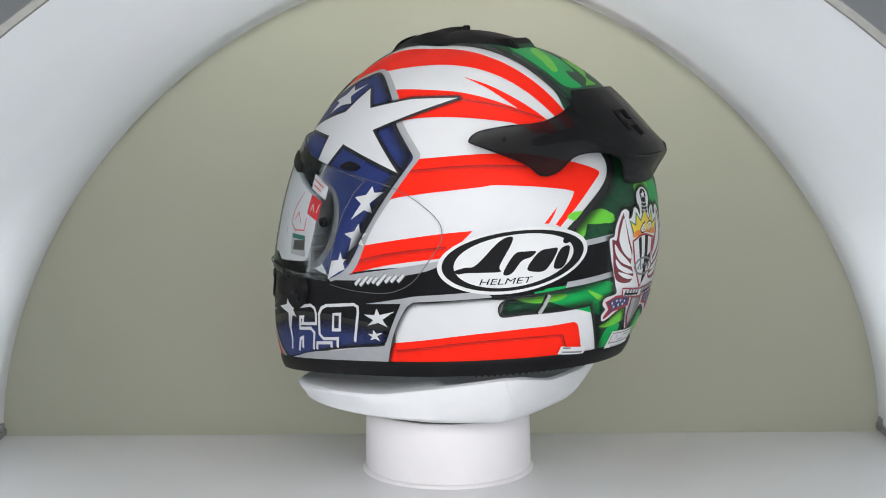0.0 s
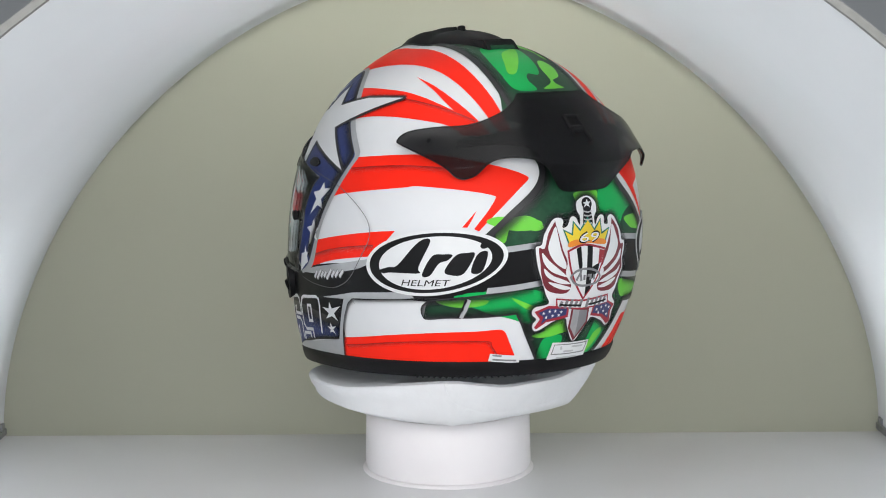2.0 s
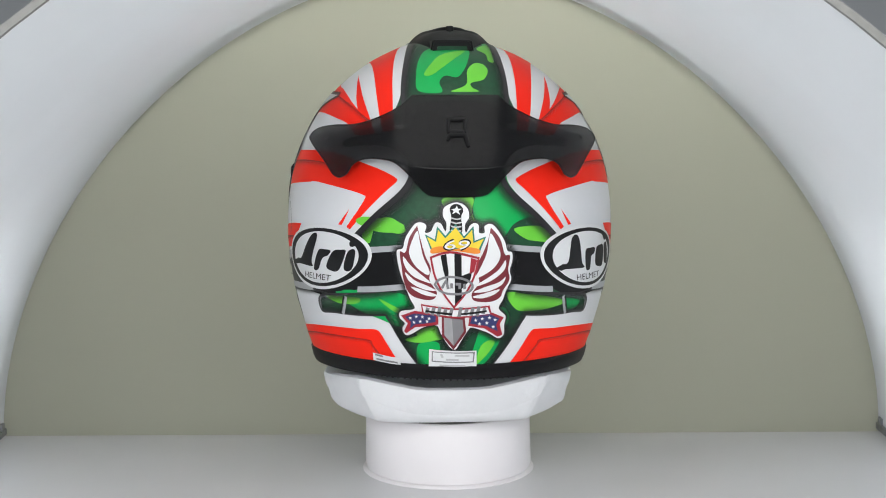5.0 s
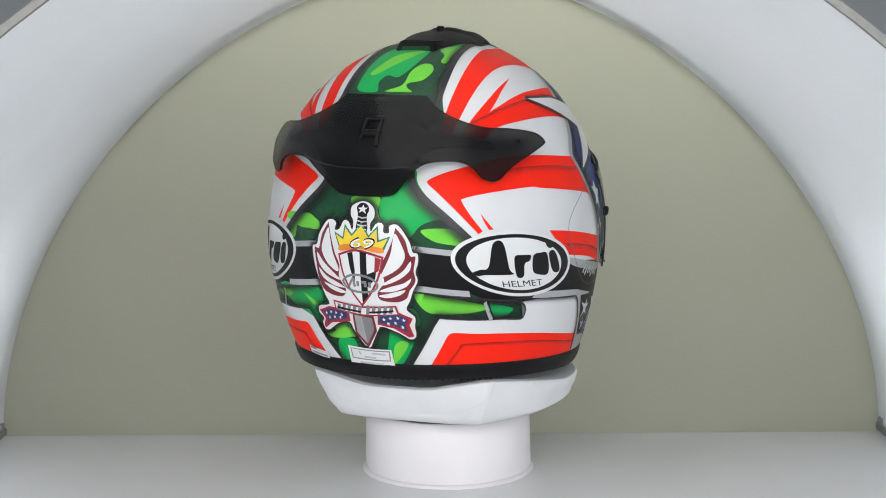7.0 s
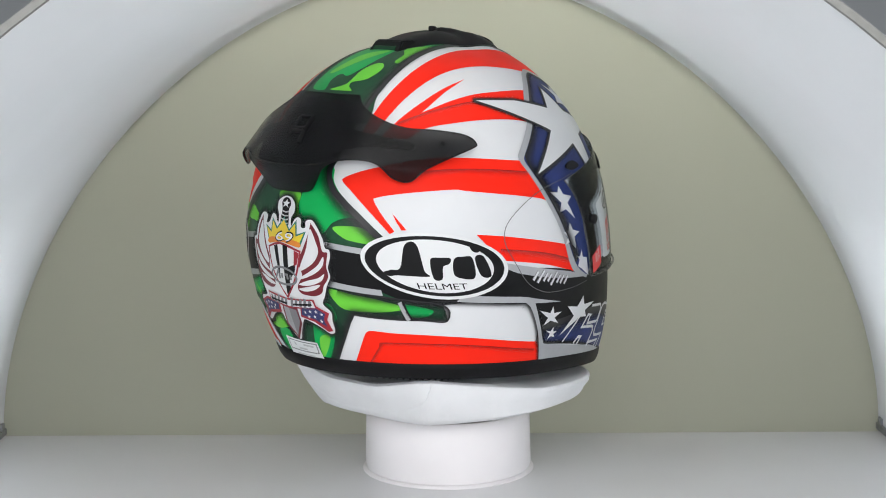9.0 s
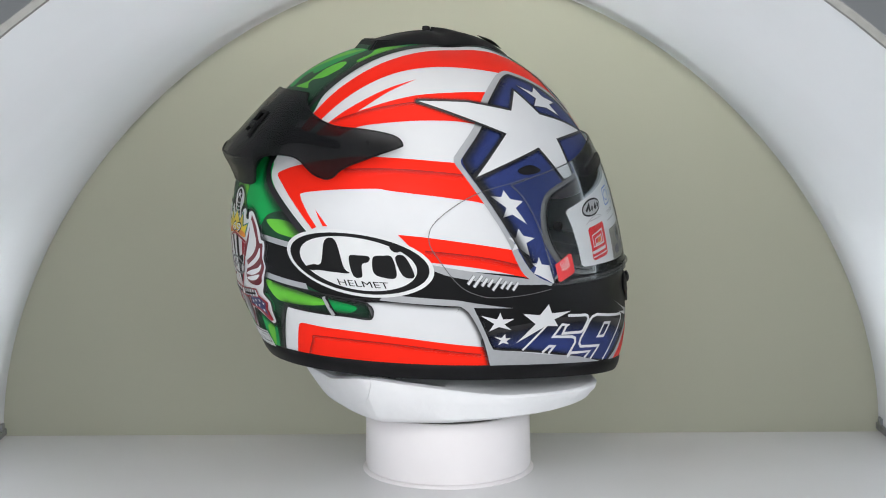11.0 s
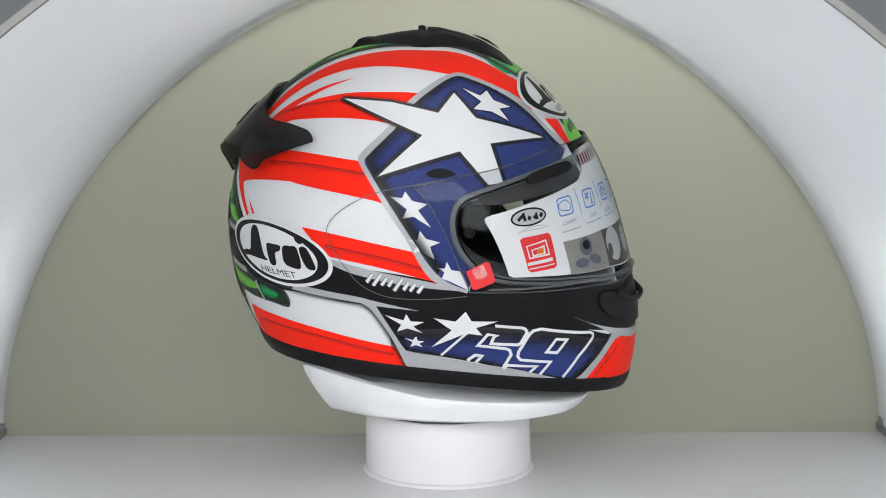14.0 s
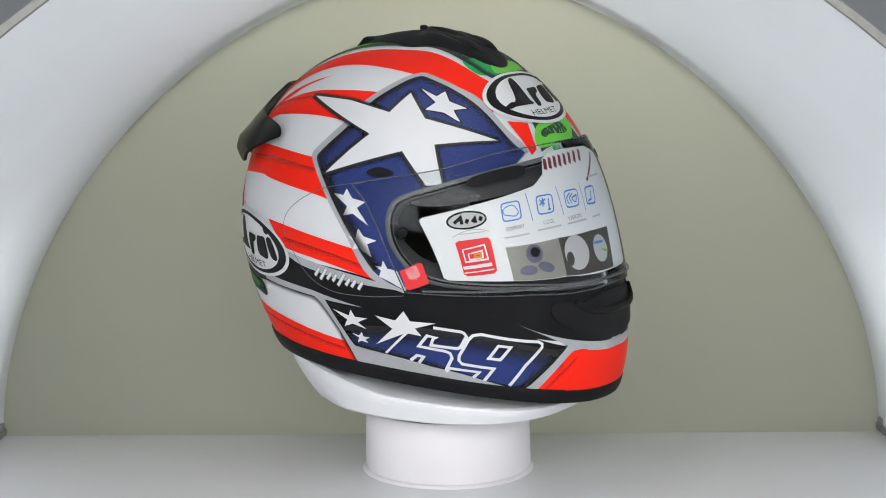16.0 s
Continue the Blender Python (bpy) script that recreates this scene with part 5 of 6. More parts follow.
def dress_card(card):
    decal("badge", "F", [(-0.848, -0.182), (-0.853, -0.2), (-0.869, -0.217), (-0.896, -0.233), (-0.93, -0.246), (-0.969, -0.254), (-1.009, -0.256), (-1.047, -0.253), (-1.078, -0.244), (-1.1, -0.229), (-1.108, -0.21), (-1.104, -0.189), (-1.086, -0.169), (-1.056, -0.152), (-1.019, -0.14), (-0.978, -0.134), (-0.938, -0.134), (-0.902, -0.139), (-0.873, -0.15), (-0.855, -0.165)], INK, card, 23)
    decal("badge", "F", [(-0.86, -0.183), (-0.864, -0.197), (-0.88, -0.212), (-0.904, -0.224), (-0.935, -0.235), (-0.97, -0.242), (-1.007, -0.244), (-1.041, -0.242), (-1.068, -0.235), (-1.087, -0.223), (-1.095, -0.208), (-1.09, -0.192), (-1.074, -0.176), (-1.048, -0.162), (-1.015, -0.152), (-0.978, -0.146), (-0.941, -0.146), (-0.909, -0.15), (-0.883, -0.158), (-0.866, -0.169)], PALE_INK, card, 24)
    strokes("badge_writing", "F", [[(-1.058, -0.215), (-1.013, -0.177), (-1.006, -0.221)], [(-0.98, -0.215), (-0.967, -0.188)], [(-0.94, -0.207), (-0.923, -0.184), (-0.919, -0.212)], [(-0.893, -0.2), (-0.88, -0.173)]], 0.022, INK, card, 25)
    strokes("badge_reflection", "F", [smooth_loop([(-1.07, -0.307), (-0.995, -0.268), (-0.905, -0.253), (-0.844, -0.266)], False, 4), smooth_loop([(-1.029, -0.289), (-0.872, -0.268)], False, 4)], 0.006, PALE_INK, card, 23)
    decal("red_label", "F", [(-1.056, -0.347), (-1.034, -0.332), (-0.854, -0.302), (-0.838, -0.318), (-0.802, -0.492), (-0.818, -0.509), (-0.969, -0.55), (-0.994, -0.54)], RED_INK, card, 23, smooth=False)
    strokes("label_drawing", "F", [[(-1.01, -0.388), (-0.877, -0.347), (-0.855, -0.43), (-0.987, -0.463), (-1.01, -0.388)], [(-0.974, -0.411), (-0.891, -0.383), (-0.885, -0.422), (-0.963, -0.447), (-0.974, -0.411)]], 0.01, PAPER, card, 24)
    strokes("label_writing", "F", [[(-1, -0.503), (-0.832, -0.457)]], 0.02, PAPER, card, 24)
    strokes("label_writing", "F", [[(-0.991, -0.533), (-0.819, -0.484)]], 0.007, PAPER, card, 24)
    strokes("label_drawing", "F", [[(-0.936, -0.412), (-0.902, -0.4), (-0.898, -0.42), (-0.932, -0.428), (-0.936, -0.412)]], 0.012, ORANGE, card, 25)
    strokes("icon_frame", "F", [[(-0.75, -0.125), (-0.744, -0.111), (-0.729, -0.104), (-0.652, -0.097), (-0.637, -0.1), (-0.632, -0.114), (-0.634, -0.18), (-0.64, -0.194), (-0.655, -0.201), (-0.729, -0.21), (-0.744, -0.207), (-0.75, -0.194), (-0.75, -0.125)]], 0.008, BLUE_INK, card, 23)
    strokes("icon", "F", [smooth_loop([(-0.737, -0.173), (-0.743, -0.146), (-0.715, -0.126), (-0.678, -0.118), (-0.655, -0.14), (-0.649, -0.162), (-0.673, -0.182), (-0.737, -0.173)], False, 4)], 0.006, BLUE_INK, card, 23)
    strokes("icon_frame", "F", [[(-0.515, -0.103), (-0.508, -0.089), (-0.492, -0.083), (-0.416, -0.08), (-0.4, -0.084), (-0.396, -0.097), (-0.405, -0.159), (-0.412, -0.172), (-0.428, -0.178), (-0.501, -0.183), (-0.515, -0.18), (-0.52, -0.167), (-0.515, -0.103)]], 0.008, BLUE_INK, card, 23)
    strokes("icon", "F", [[(-0.495, -0.103), (-0.461, -0.131)], [(-0.451, -0.102), (-0.5, -0.133)], [(-0.469, -0.094), (-0.479, -0.141)], [(-0.427, -0.102), (-0.437, -0.158)], [(-0.45, -0.163), (-0.426, -0.16)]], 0.009, BLUE_INK, card, 23)
    strokes("icon_frame", "F", [[(-0.29, -0.093), (-0.282, -0.081), (-0.264, -0.076), (-0.177, -0.074), (-0.159, -0.079), (-0.155, -0.09), (-0.17, -0.147), (-0.179, -0.158), (-0.198, -0.163), (-0.277, -0.165), (-0.292, -0.161), (-0.297, -0.15), (-0.29, -0.093)]], 0.008, BLUE_INK, card, 23)
    strokes("icon", "F", [smooth_loop([(-0.237, -0.089), (-0.276, -0.115), (-0.267, -0.149)], False, 4), smooth_loop([(-0.214, -0.095), (-0.252, -0.117), (-0.24, -0.146)], False, 4), smooth_loop([(-0.175, -0.105), (-0.228, -0.12), (-0.201, -0.142), (-0.175, -0.105)], False, 4)], 0.008, BLUE_INK, card, 23)
    strokes("icon_frame", "F", [[(-0.06, -0.095), (-0.05, -0.083), (-0.033, -0.078), (0.047, -0.078), (0.062, -0.083), (0.063, -0.095), (0.037, -0.154), (0.026, -0.166), (0.009, -0.17), (-0.064, -0.167), (-0.077, -0.163), (-0.079, -0.151), (-0.06, -0.095)]], 0.01, BLUE_INK, card, 23)
    strokes("icon", "F", [[(0.01, -0.101), (-0.011, -0.145), (-0.059, -0.152)]], 0.01, BLUE_INK, card, 23)
    strokes("divider", "F", [[(-0.577, -0.057), (-0.567, -0.216)]], 0.005, BLUE_INK, card, 23)
    strokes("divider", "F", [[(-0.343, -0.044), (-0.338, -0.199)]], 0.005, BLUE_INK, card, 23)
    strokes("divider", "F", [[(-0.106, -0.048), (-0.121, -0.195)]], 0.005, BLUE_INK, card, 23)
    strokes("small_writing", "F", [[(-0.754, -0.307), (-0.6, -0.282)]], 0.009, PALE_INK, card, 23)
    strokes("small_writing", "F", [[(-0.545, -0.268), (-0.375, -0.25)]], 0.009, PALE_INK, card, 23)
    strokes("small_writing", "F", [[(-0.324, -0.247), (-0.14, -0.239)]], 0.009, PALE_INK, card, 23)
    strokes("small_writing", "F", [[(-0.062, -0.236), (0.043, -0.234)]], 0.009, PALE_INK, card, 23)
    decal("photo", "F", [(-0.754, -0.36), (-0.416, -0.313), (-0.393, -0.494), (-0.707, -0.535)], PHOTO_GREY, card, 23, smooth=False)
    decal("photo", "F", [(-0.416, -0.313), (-0.13, -0.299), (-0.147, -0.486), (-0.393, -0.494)], PHOTO_DARK, card, 23, smooth=False)
    decal("photo", "F", [(-0.13, -0.299), (0.099, -0.3), (0.058, -0.486), (-0.147, -0.486)], PHOTO_DARK, card, 23, smooth=False)
    decal("photo_subject", "F", [(-0.533, -0.385), (-0.535, -0.399), (-0.541, -0.412), (-0.552, -0.423), (-0.565, -0.431), (-0.58, -0.435), (-0.595, -0.435), (-0.609, -0.43), (-0.621, -0.42), (-0.629, -0.408), (-0.632, -0.394), (-0.631, -0.378), (-0.625, -0.364), (-0.615, -0.353), (-0.601, -0.345), (-0.586, -0.341), (-0.57, -0.342), (-0.555, -0.348), (-0.544, -0.358), (-0.536, -0.37)], PHOTO_LILAC, card, 24)
    decal("photo_subject", "F", [(-0.549, -0.378), (-0.55, -0.386), (-0.554, -0.393), (-0.56, -0.399), (-0.568, -0.403), (-0.577, -0.405), (-0.587, -0.405), (-0.595, -0.402), (-0.602, -0.397), (-0.607, -0.391), (-0.609, -0.383), (-0.608, -0.375), (-0.604, -0.368), (-0.598, -0.362), (-0.589, -0.357), (-0.58, -0.355), (-0.571, -0.356), (-0.562, -0.359), (-0.555, -0.364), (-0.551, -0.37)], INK, card, 25)
    decal("photo_subject", "F", [(-0.571, -0.467), (-0.573, -0.475), (-0.579, -0.483), (-0.59, -0.49), (-0.604, -0.495), (-0.619, -0.499), (-0.634, -0.5), (-0.649, -0.499), (-0.661, -0.495), (-0.669, -0.489), (-0.672, -0.482), (-0.671, -0.474), (-0.664, -0.466), (-0.654, -0.459), (-0.64, -0.453), (-0.625, -0.45), (-0.609, -0.449), (-0.594, -0.451), (-0.582, -0.455), (-0.574, -0.46)], PHOTO_LILAC, card, 24)
    decal("photo_subject", "F", [(-0.469, -0.462), (-0.474, -0.468), (-0.484, -0.473), (-0.496, -0.476), (-0.51, -0.477), (-0.525, -0.475), (-0.54, -0.472), (-0.551, -0.466), (-0.56, -0.459), (-0.565, -0.451), (-0.564, -0.444), (-0.559, -0.437), (-0.55, -0.431), (-0.538, -0.428), (-0.524, -0.428), (-0.508, -0.429), (-0.494, -0.434), (-0.482, -0.439), (-0.473, -0.447), (-0.469, -0.454)], PHOTO_LILAC, card, 24)
    decal("photo_subject", "F", [(-0.191, -0.388), (-0.196, -0.413), (-0.211, -0.435), (-0.234, -0.452), (-0.261, -0.464), (-0.29, -0.469), (-0.319, -0.467), (-0.345, -0.457), (-0.366, -0.441), (-0.38, -0.42), (-0.387, -0.395), (-0.385, -0.369), (-0.374, -0.345), (-0.354, -0.325), (-0.329, -0.312), (-0.298, -0.307), (-0.267, -0.31), (-0.237, -0.322), (-0.213, -0.34), (-0.197, -0.363)], PALE_INK, card, 24)
    decal("photo_subject", "F", [(-0.324, -0.415), (-0.325, -0.425), (-0.329, -0.434), (-0.334, -0.442), (-0.342, -0.447), (-0.35, -0.449), (-0.358, -0.447), (-0.366, -0.443), (-0.372, -0.436), (-0.376, -0.428), (-0.378, -0.417), (-0.377, -0.407), (-0.374, -0.398), (-0.368, -0.39), (-0.361, -0.385), (-0.352, -0.383), (-0.344, -0.384), (-0.336, -0.389), (-0.33, -0.396), (-0.325, -0.405)], PHOTO_DARK, card, 25)
    decal("photo_subject", "F", [(0.024, -0.392), (0.017, -0.411), (0.003, -0.428), (-0.017, -0.441), (-0.041, -0.448), (-0.066, -0.45), (-0.089, -0.447), (-0.11, -0.438), (-0.126, -0.424), (-0.136, -0.406), (-0.139, -0.387), (-0.135, -0.368), (-0.124, -0.35), (-0.107, -0.336), (-0.084, -0.327), (-0.059, -0.325), (-0.033, -0.329), (-0.009, -0.339), (0.009, -0.354), (0.021, -0.372)], PALE_INK, card, 24)
    strokes("photo_mark", "F", [[(-0.121, -0.359), (-0.018, -0.36)]], 0.012, BLUE_INK, card, 25)
    strokes("photo_mark", "F", [[(-0.053, -0.393), (0.021, -0.409)]], 0.01, LIME, card, 25)
    strokes("title_bar", "F", [[(-0.372, 0.061), (-0.349, 0.126)]], 0.026, MAROON, card, 23)
    strokes("title_bar", "F", [[(-0.328, 0.063), (-0.302, 0.129)]], 0.026, MAROON, card, 23)
    strokes("title_bar", "F", [[(-0.28, 0.065), (-0.251, 0.131)]], 0.026, MAROON, card, 23)
    strokes("title_bar", "F", [[(-0.229, 0.067), (-0.196, 0.133)]], 0.026, MAROON, card, 23)
    strokes("title_bar", "F", [[(-0.173, 0.069), (-0.136, 0.135)]], 0.026, MAROON, card, 23)
    strokes("title_bar", "F", [[(-0.112, 0.071), (-0.069, 0.138)]], 0.026, MAROON, card, 23)
    strokes("title_bar", "F", [[(-0.045, 0.073), (0.005, 0.140)]], 0.026, MAROON, card, 23)
    strokes("title_bar", "F", [[(0.03, 0.075), (0.086, 0.142)]], 0.026, MAROON, card, 23)
    strokes("title_bar", "F", [[(0.014, -0.044), (0.281, 0.107)]], 0.016, MAROON, card, 23)
    strokes("small_writing", "F", [[(0.049, -0.025), (0.238, -0.024)]], 0.012, PALE_INK, card, 23)
    decal("red_label", "F", [(1.204, -0.092), (1.369, -0.126), (1.328, -0.292), (1.172, -0.242)], RED_INK, card, 23, smooth=False)
    strokes("label_writing", "F", [[(1.221, -0.218), (1.244, -0.163)], [(1.266, -0.221), (1.252, -0.161)], [(1.304, -0.224), (1.339, -0.151)]], 0.01, PAPER, card, 24)
    decal("photo", "F", [(0.961, -0.395), (1.161, -0.411), (1.149, -0.563), (0.933, -0.528)], PALE_INK, card, 23, smooth=False)
    decal("photo_subject", "F", [(0.999, -0.441), (1.161, -0.443), (1.141, -0.515), (0.975, -0.503)], PHOTO_DARK, card, 24, smooth=False)
    decal("photo", "F", [(0.961, -0.395), (1.161, -0.411), (1.161, -0.443), (0.965, -0.424)], TEAL, card, 24, smooth=False)
    strokes("drawing", "F", [[(0.928, -0.325), (0.972, -0.227), (1.085, -0.087)], [(0.928, -0.325), (1.002, -0.374), (1.145, -0.371), (1.172, -0.279)], [(0.987, -0.3), (1.043, -0.247), (1.094, -0.328)]], 0.008, RED_INK, card, 23)
    strokes("small_writing", "F", [[(0.826, -0.248), (0.854, -0.298)], [(0.852, -0.35), (0.857, -0.402)]], 0.01, PALE_INK, card, 23)
    decal("size_sticker", "F", [(1.167, 0.073), (1.411, 0.013), (1.406, -0.1), (1.176, -0.046)], PAPER, card, 22, smooth=False, label="small white sticker with red writing inside the visor")
    strokes("sticker_writing", "F", [[(1.184, 0.032), (1.341, -0.005)], [(1.191, -0.011), (1.319, -0.044)]], 0.01, RED_INK, card, 23)


CARD_RIGHT = [(0.445, 0.092), (0.212, 0.155), (-0.122, 0.165), (-0.285, 0.160), (-0.362, 0.128), (-0.410, 0.035), (-0.504, -0.022), (-1.275, -0.169), (-1.303, -0.193), (-1.118, -0.591), (-1.087, -0.6), (-0.874, -0.563), (-0.701, -0.537), (-0.393, -0.497), (0.081, -0.492)]
CARD_LEFT = [(0.68, -0.508), (0.759, -0.554), (1.127, -0.594), (1.182, -0.565), (1.275, -0.397), (1.347, -0.158), (1.195, -0.094), (0.977, -0.03), (0.742, 0.042), (0.726, 0.096)]


def dress_visor(visor):
    decal("peel_label", "F", [(-1.448, -0.606), (-1.308, -0.509), (-1.278, -0.509), (-1.216, -0.637), (-1.231, -0.657), (-1.343, -0.732), (-1.37, -0.735)], RED_INK, visor, 34, smooth=False, label='red peel-off protective film tab')


# ---- fittings of the helmet ----
def inside(uv, pts):
    x, y = uv[:, 0], uv[:, 1]
    hit = np.zeros(len(x), bool)
    for (x1, y1), (x2, y2) in zip(pts, pts[1:] + pts[:1]):
        cross = ((y1 > y) != (y2 > y)) & (x < (x2 - x1) * (y - y1) / (y2 - y1 + 1e-12) + x1)
        hit ^= cross
    return hit


def to_chart(name, p):
    c, e1, e2 = CHARTS[name]
    q = np.atleast_2d(p) - CENTRE
    q = q / np.linalg.norm(q, axis=1)[:, None]
    k = 2 / np.maximum(1 + q @ c, 1e-3)
    return np.stack([q @ e1 * k, q @ e2 * k], 1)


def both_halves(pts):
    """Closes a half outline with its mirror image; the two ends lie on the middle line."""
    mid = [(0.0, pts[0][1])] + list(pts[1:-1]) + [(0.0, pts[-1][1])]
    return mid + [(-u, v) for u, v in mid[-2:0:-1]]


VISOR_LOOP = smooth_loop(both_halves(VISOR))
EYEPORT_LOOP = smooth_loop(both_halves(EYEPORT))


def shell_z(x, y, off=0.0):
    lo, hi = np.full(len(x), 0.22), np.full(len(x), 0.40)
    for _ in range(28):
        mid = (lo + hi) / 2
        q = np.stack([x, y, mid], 1) - CENTRE
        out = np.linalg.norm(q, axis=1) > radius(q) + off
        lo, hi = np.where(out, lo, mid), np.where(out, mid, hi)
    return lo


def build_shell(helmet):
    az = np.arange(0, 360, 1.5)
    low = lowest(az)
    rows = []
    for k in range(100):
        el = low + (89.6 - low) * k / 99
        rows.append([tuple(p) for p in on_shell(toward(az, el))])
    bm = bmesh.new()
    rings(bm, rows, True, True)
    p = np.array([f.calc_center_median() for f in bm.faces])
    bm.faces.ensure_lookup_table()
    hole = inside(to_chart("F", p), EYEPORT_LOOP) & (p[:, 0] > 0.0)
    bmesh.ops.delete(bm, geom=[f for f, h in zip(bm.faces[:], hole) if h], context="FACES")
    return part("shell", bm, WHITE, helmet, "white lacquered shell painted with stripes and stars")


def sheet(name, where, loop, mat, parent, off, thick=0.0, label="", grid=0.05):
    """A bent sheet above the shell, off a number or a function of the direction."""
    bm = flat_faces([loop], grid)
    d = unfold(where, [v.co[:2] for v in bm.verts])
    h = off(d) if callable(off) else off
    for v, q in zip(bm.verts, on_shell(d, h)):
        v.co = q
    bmesh.ops.recalc_face_normals(bm, faces=bm.faces)
    f = max(bm.faces, key=lambda f: f.calc_area())
    if f.normal.dot(f.calc_center_median() - Vector(CENTRE)) < 0:
        bmesh.ops.reverse_faces(bm, faces=bm.faces)
    if thick:
        bmesh.ops.remove_doubles(bm, verts=bm.verts, dist=1e-6)
        rim = [e for e in bm.edges if e.is_boundary]
        got = bmesh.ops.duplicate(bm, geom=bm.verts[:] + bm.edges[:] + bm.faces[:])
        twin = got["vert_map"]
        back = [g for g in got["geom"] if isinstance(g, bmesh.types.BMFace)]
        for v in {v for f in back for v in f.verts}:
            v.co -= (v.co - Vector(CENTRE)).normalized() * thick
        bmesh.ops.reverse_faces(bm, faces=back)
        for e in rim:
            a, b = e.verts
            bm.faces.new((a, b, twin[b], twin[a]))
        bmesh.ops.recalc_face_normals(bm, faces=bm.faces)
    return part(name, bm, mat, parent, label)


def rim_path(where, loop, off, step=0.03):
    pts, out = [np.array(p) for p in loop], []
    for a, b in zip(pts, pts[1:] + pts[:1]):
        n = max(1, int(np.linalg.norm(b - a) / step))
        out += [a + (b - a) * k / n for k in range(n)]
    return on_shell(unfold(where, out), off)


def build_rim(helmet):
    """Rubber strip along the lower edge, then the neck roll inside it."""
    az = np.arange(0, 360, 2.0)
    rows = []
    for drop, off in ((-0.0006, 0.0006), (0.0004, 0.0017), (0.003, 0.0022), (0.006, 0.0026), (0.0092, 0.0024), (0.0105, 0.0010), (0.0110, -0.003), (0.0100, -0.012), (0.003, -0.016)):
        rows.append([tuple(p) for p in on_shell(toward(az, lowest(az, drop)), off)])
    bm = bmesh.new()
    rings(bm, rows, True, False)
    part("rim_strip", bm, RUBBER, helmet, "black rubber strip along the lower edge")
    rows = []
    for drop, off in ((0.005, -0.009), (0.010, -0.0080), (0.018, -0.009), (0.0225, -0.014), (0.022, -0.03), (0.008, -0.036)):
        rows.append([tuple(p) for p in on_shell(toward(az, lowest(az, drop)), off)])
    bm = bmesh.new()
    rings(bm, rows, True, False)
    roll = part("neck_roll", bm, LINER, helmet, "dark padded neck roll")
    for k in range(44):
        a = np.array([180 - 52 + 104 * k / 43])
        p = on_shell(toward(a, lowest(a, 0.0115)), -0.0056)[0]
        q = on_shell(toward(a, lowest(a, 0.0190)), -0.0072)[0]
        bm = bmesh.new()
        tube(bm, [p, (p + q) / 2 + (p - CENTRE) * 0.004, q], 0.0010, sides=6)
        part("rib", bm, RUBBER, roll)


def build_inside(helmet):
    az, el = np.arange(0, 360, 4.0), np.linspace(-46, 84, 44)
    rows = [[tuple(p) for p in on_shell(toward(az, np.full(len(az), e)), -0.021)] for e in el]
    bm = bmesh.new()
    rings(bm, rows, True, False)
    p = np.array([f.calc_center_median() for f in bm.faces])
    bm.faces.ensure_lookup_table()
    hole = inside(to_chart("F", p), [(u * 1.05, v * 1.08) for u, v in EYEPORT_LOOP]) & (p[:, 0] > -0.02)
    bmesh.ops.delete(bm, geom=[f for f, h in zip(bm.faces[:], hole) if h], context="FACES")
    part("liner", bm, LINER, helmet, "dark padded liner round the open inside")
    for off, r, mat, name in ((0.0006, 0.0030, GASKET, "gasket"), (0.0022, 0.0009, RUBBER, "gasket_lip")):
        loop = EYEPORT_LOOP if name == "gasket" else [(u * 0.985, (v + 0.2) * 0.97 - 0.2) for u, v in EYEPORT_LOOP]
        bm = bmesh.new()
        tube(bm, rim_path("F", loop, off), r, closed=True, sides=10, flat=0.55)
        part(name, bm, mat, helmet, "dark grey rubber seal round the eye opening")
    band = [(u, v) for u, v in EYEPORT_LOOP]
    inner = [(u * 0.968, (v + 0.2) * 0.76 - 0.232) for u, v in EYEPORT_LOOP]
    bm = bmesh.new()
    n = len(band)
    loops = []
    for k in range(5):
        f = k / 4
        uv = [(a[0] + (b[0] - a[0]) * f, a[1] + (b[1] - a[1]) * f) for a, b in zip(band, inner)]
        loops.append([tuple(p) for p in on_shell(unfold("F", uv), -0.001 - 0.011 * f)])
    rings(bm, loops, True, False)
    pad = smooth_loop([(-1.36, -0.05), (-0.90, 0.06), (-0.45, 0.105), (0.0, 0.118), (0.45, 0.105), (0.90, 0.06), (1.36, -0.05), (1.10, -0.10), (0.55, -0.05), (0.0, -0.03), (-0.55, -0.05), (-1.10, -0.10)], True, 4)
    sheet("brow_pad", "F", pad, BROW, helmet, -0.004, 0.006, "dark grey pad along the brow of the eye opening", 0.05)
    part("eye_opening_edge", bm, BROW, helmet, "black edge of the eye opening")


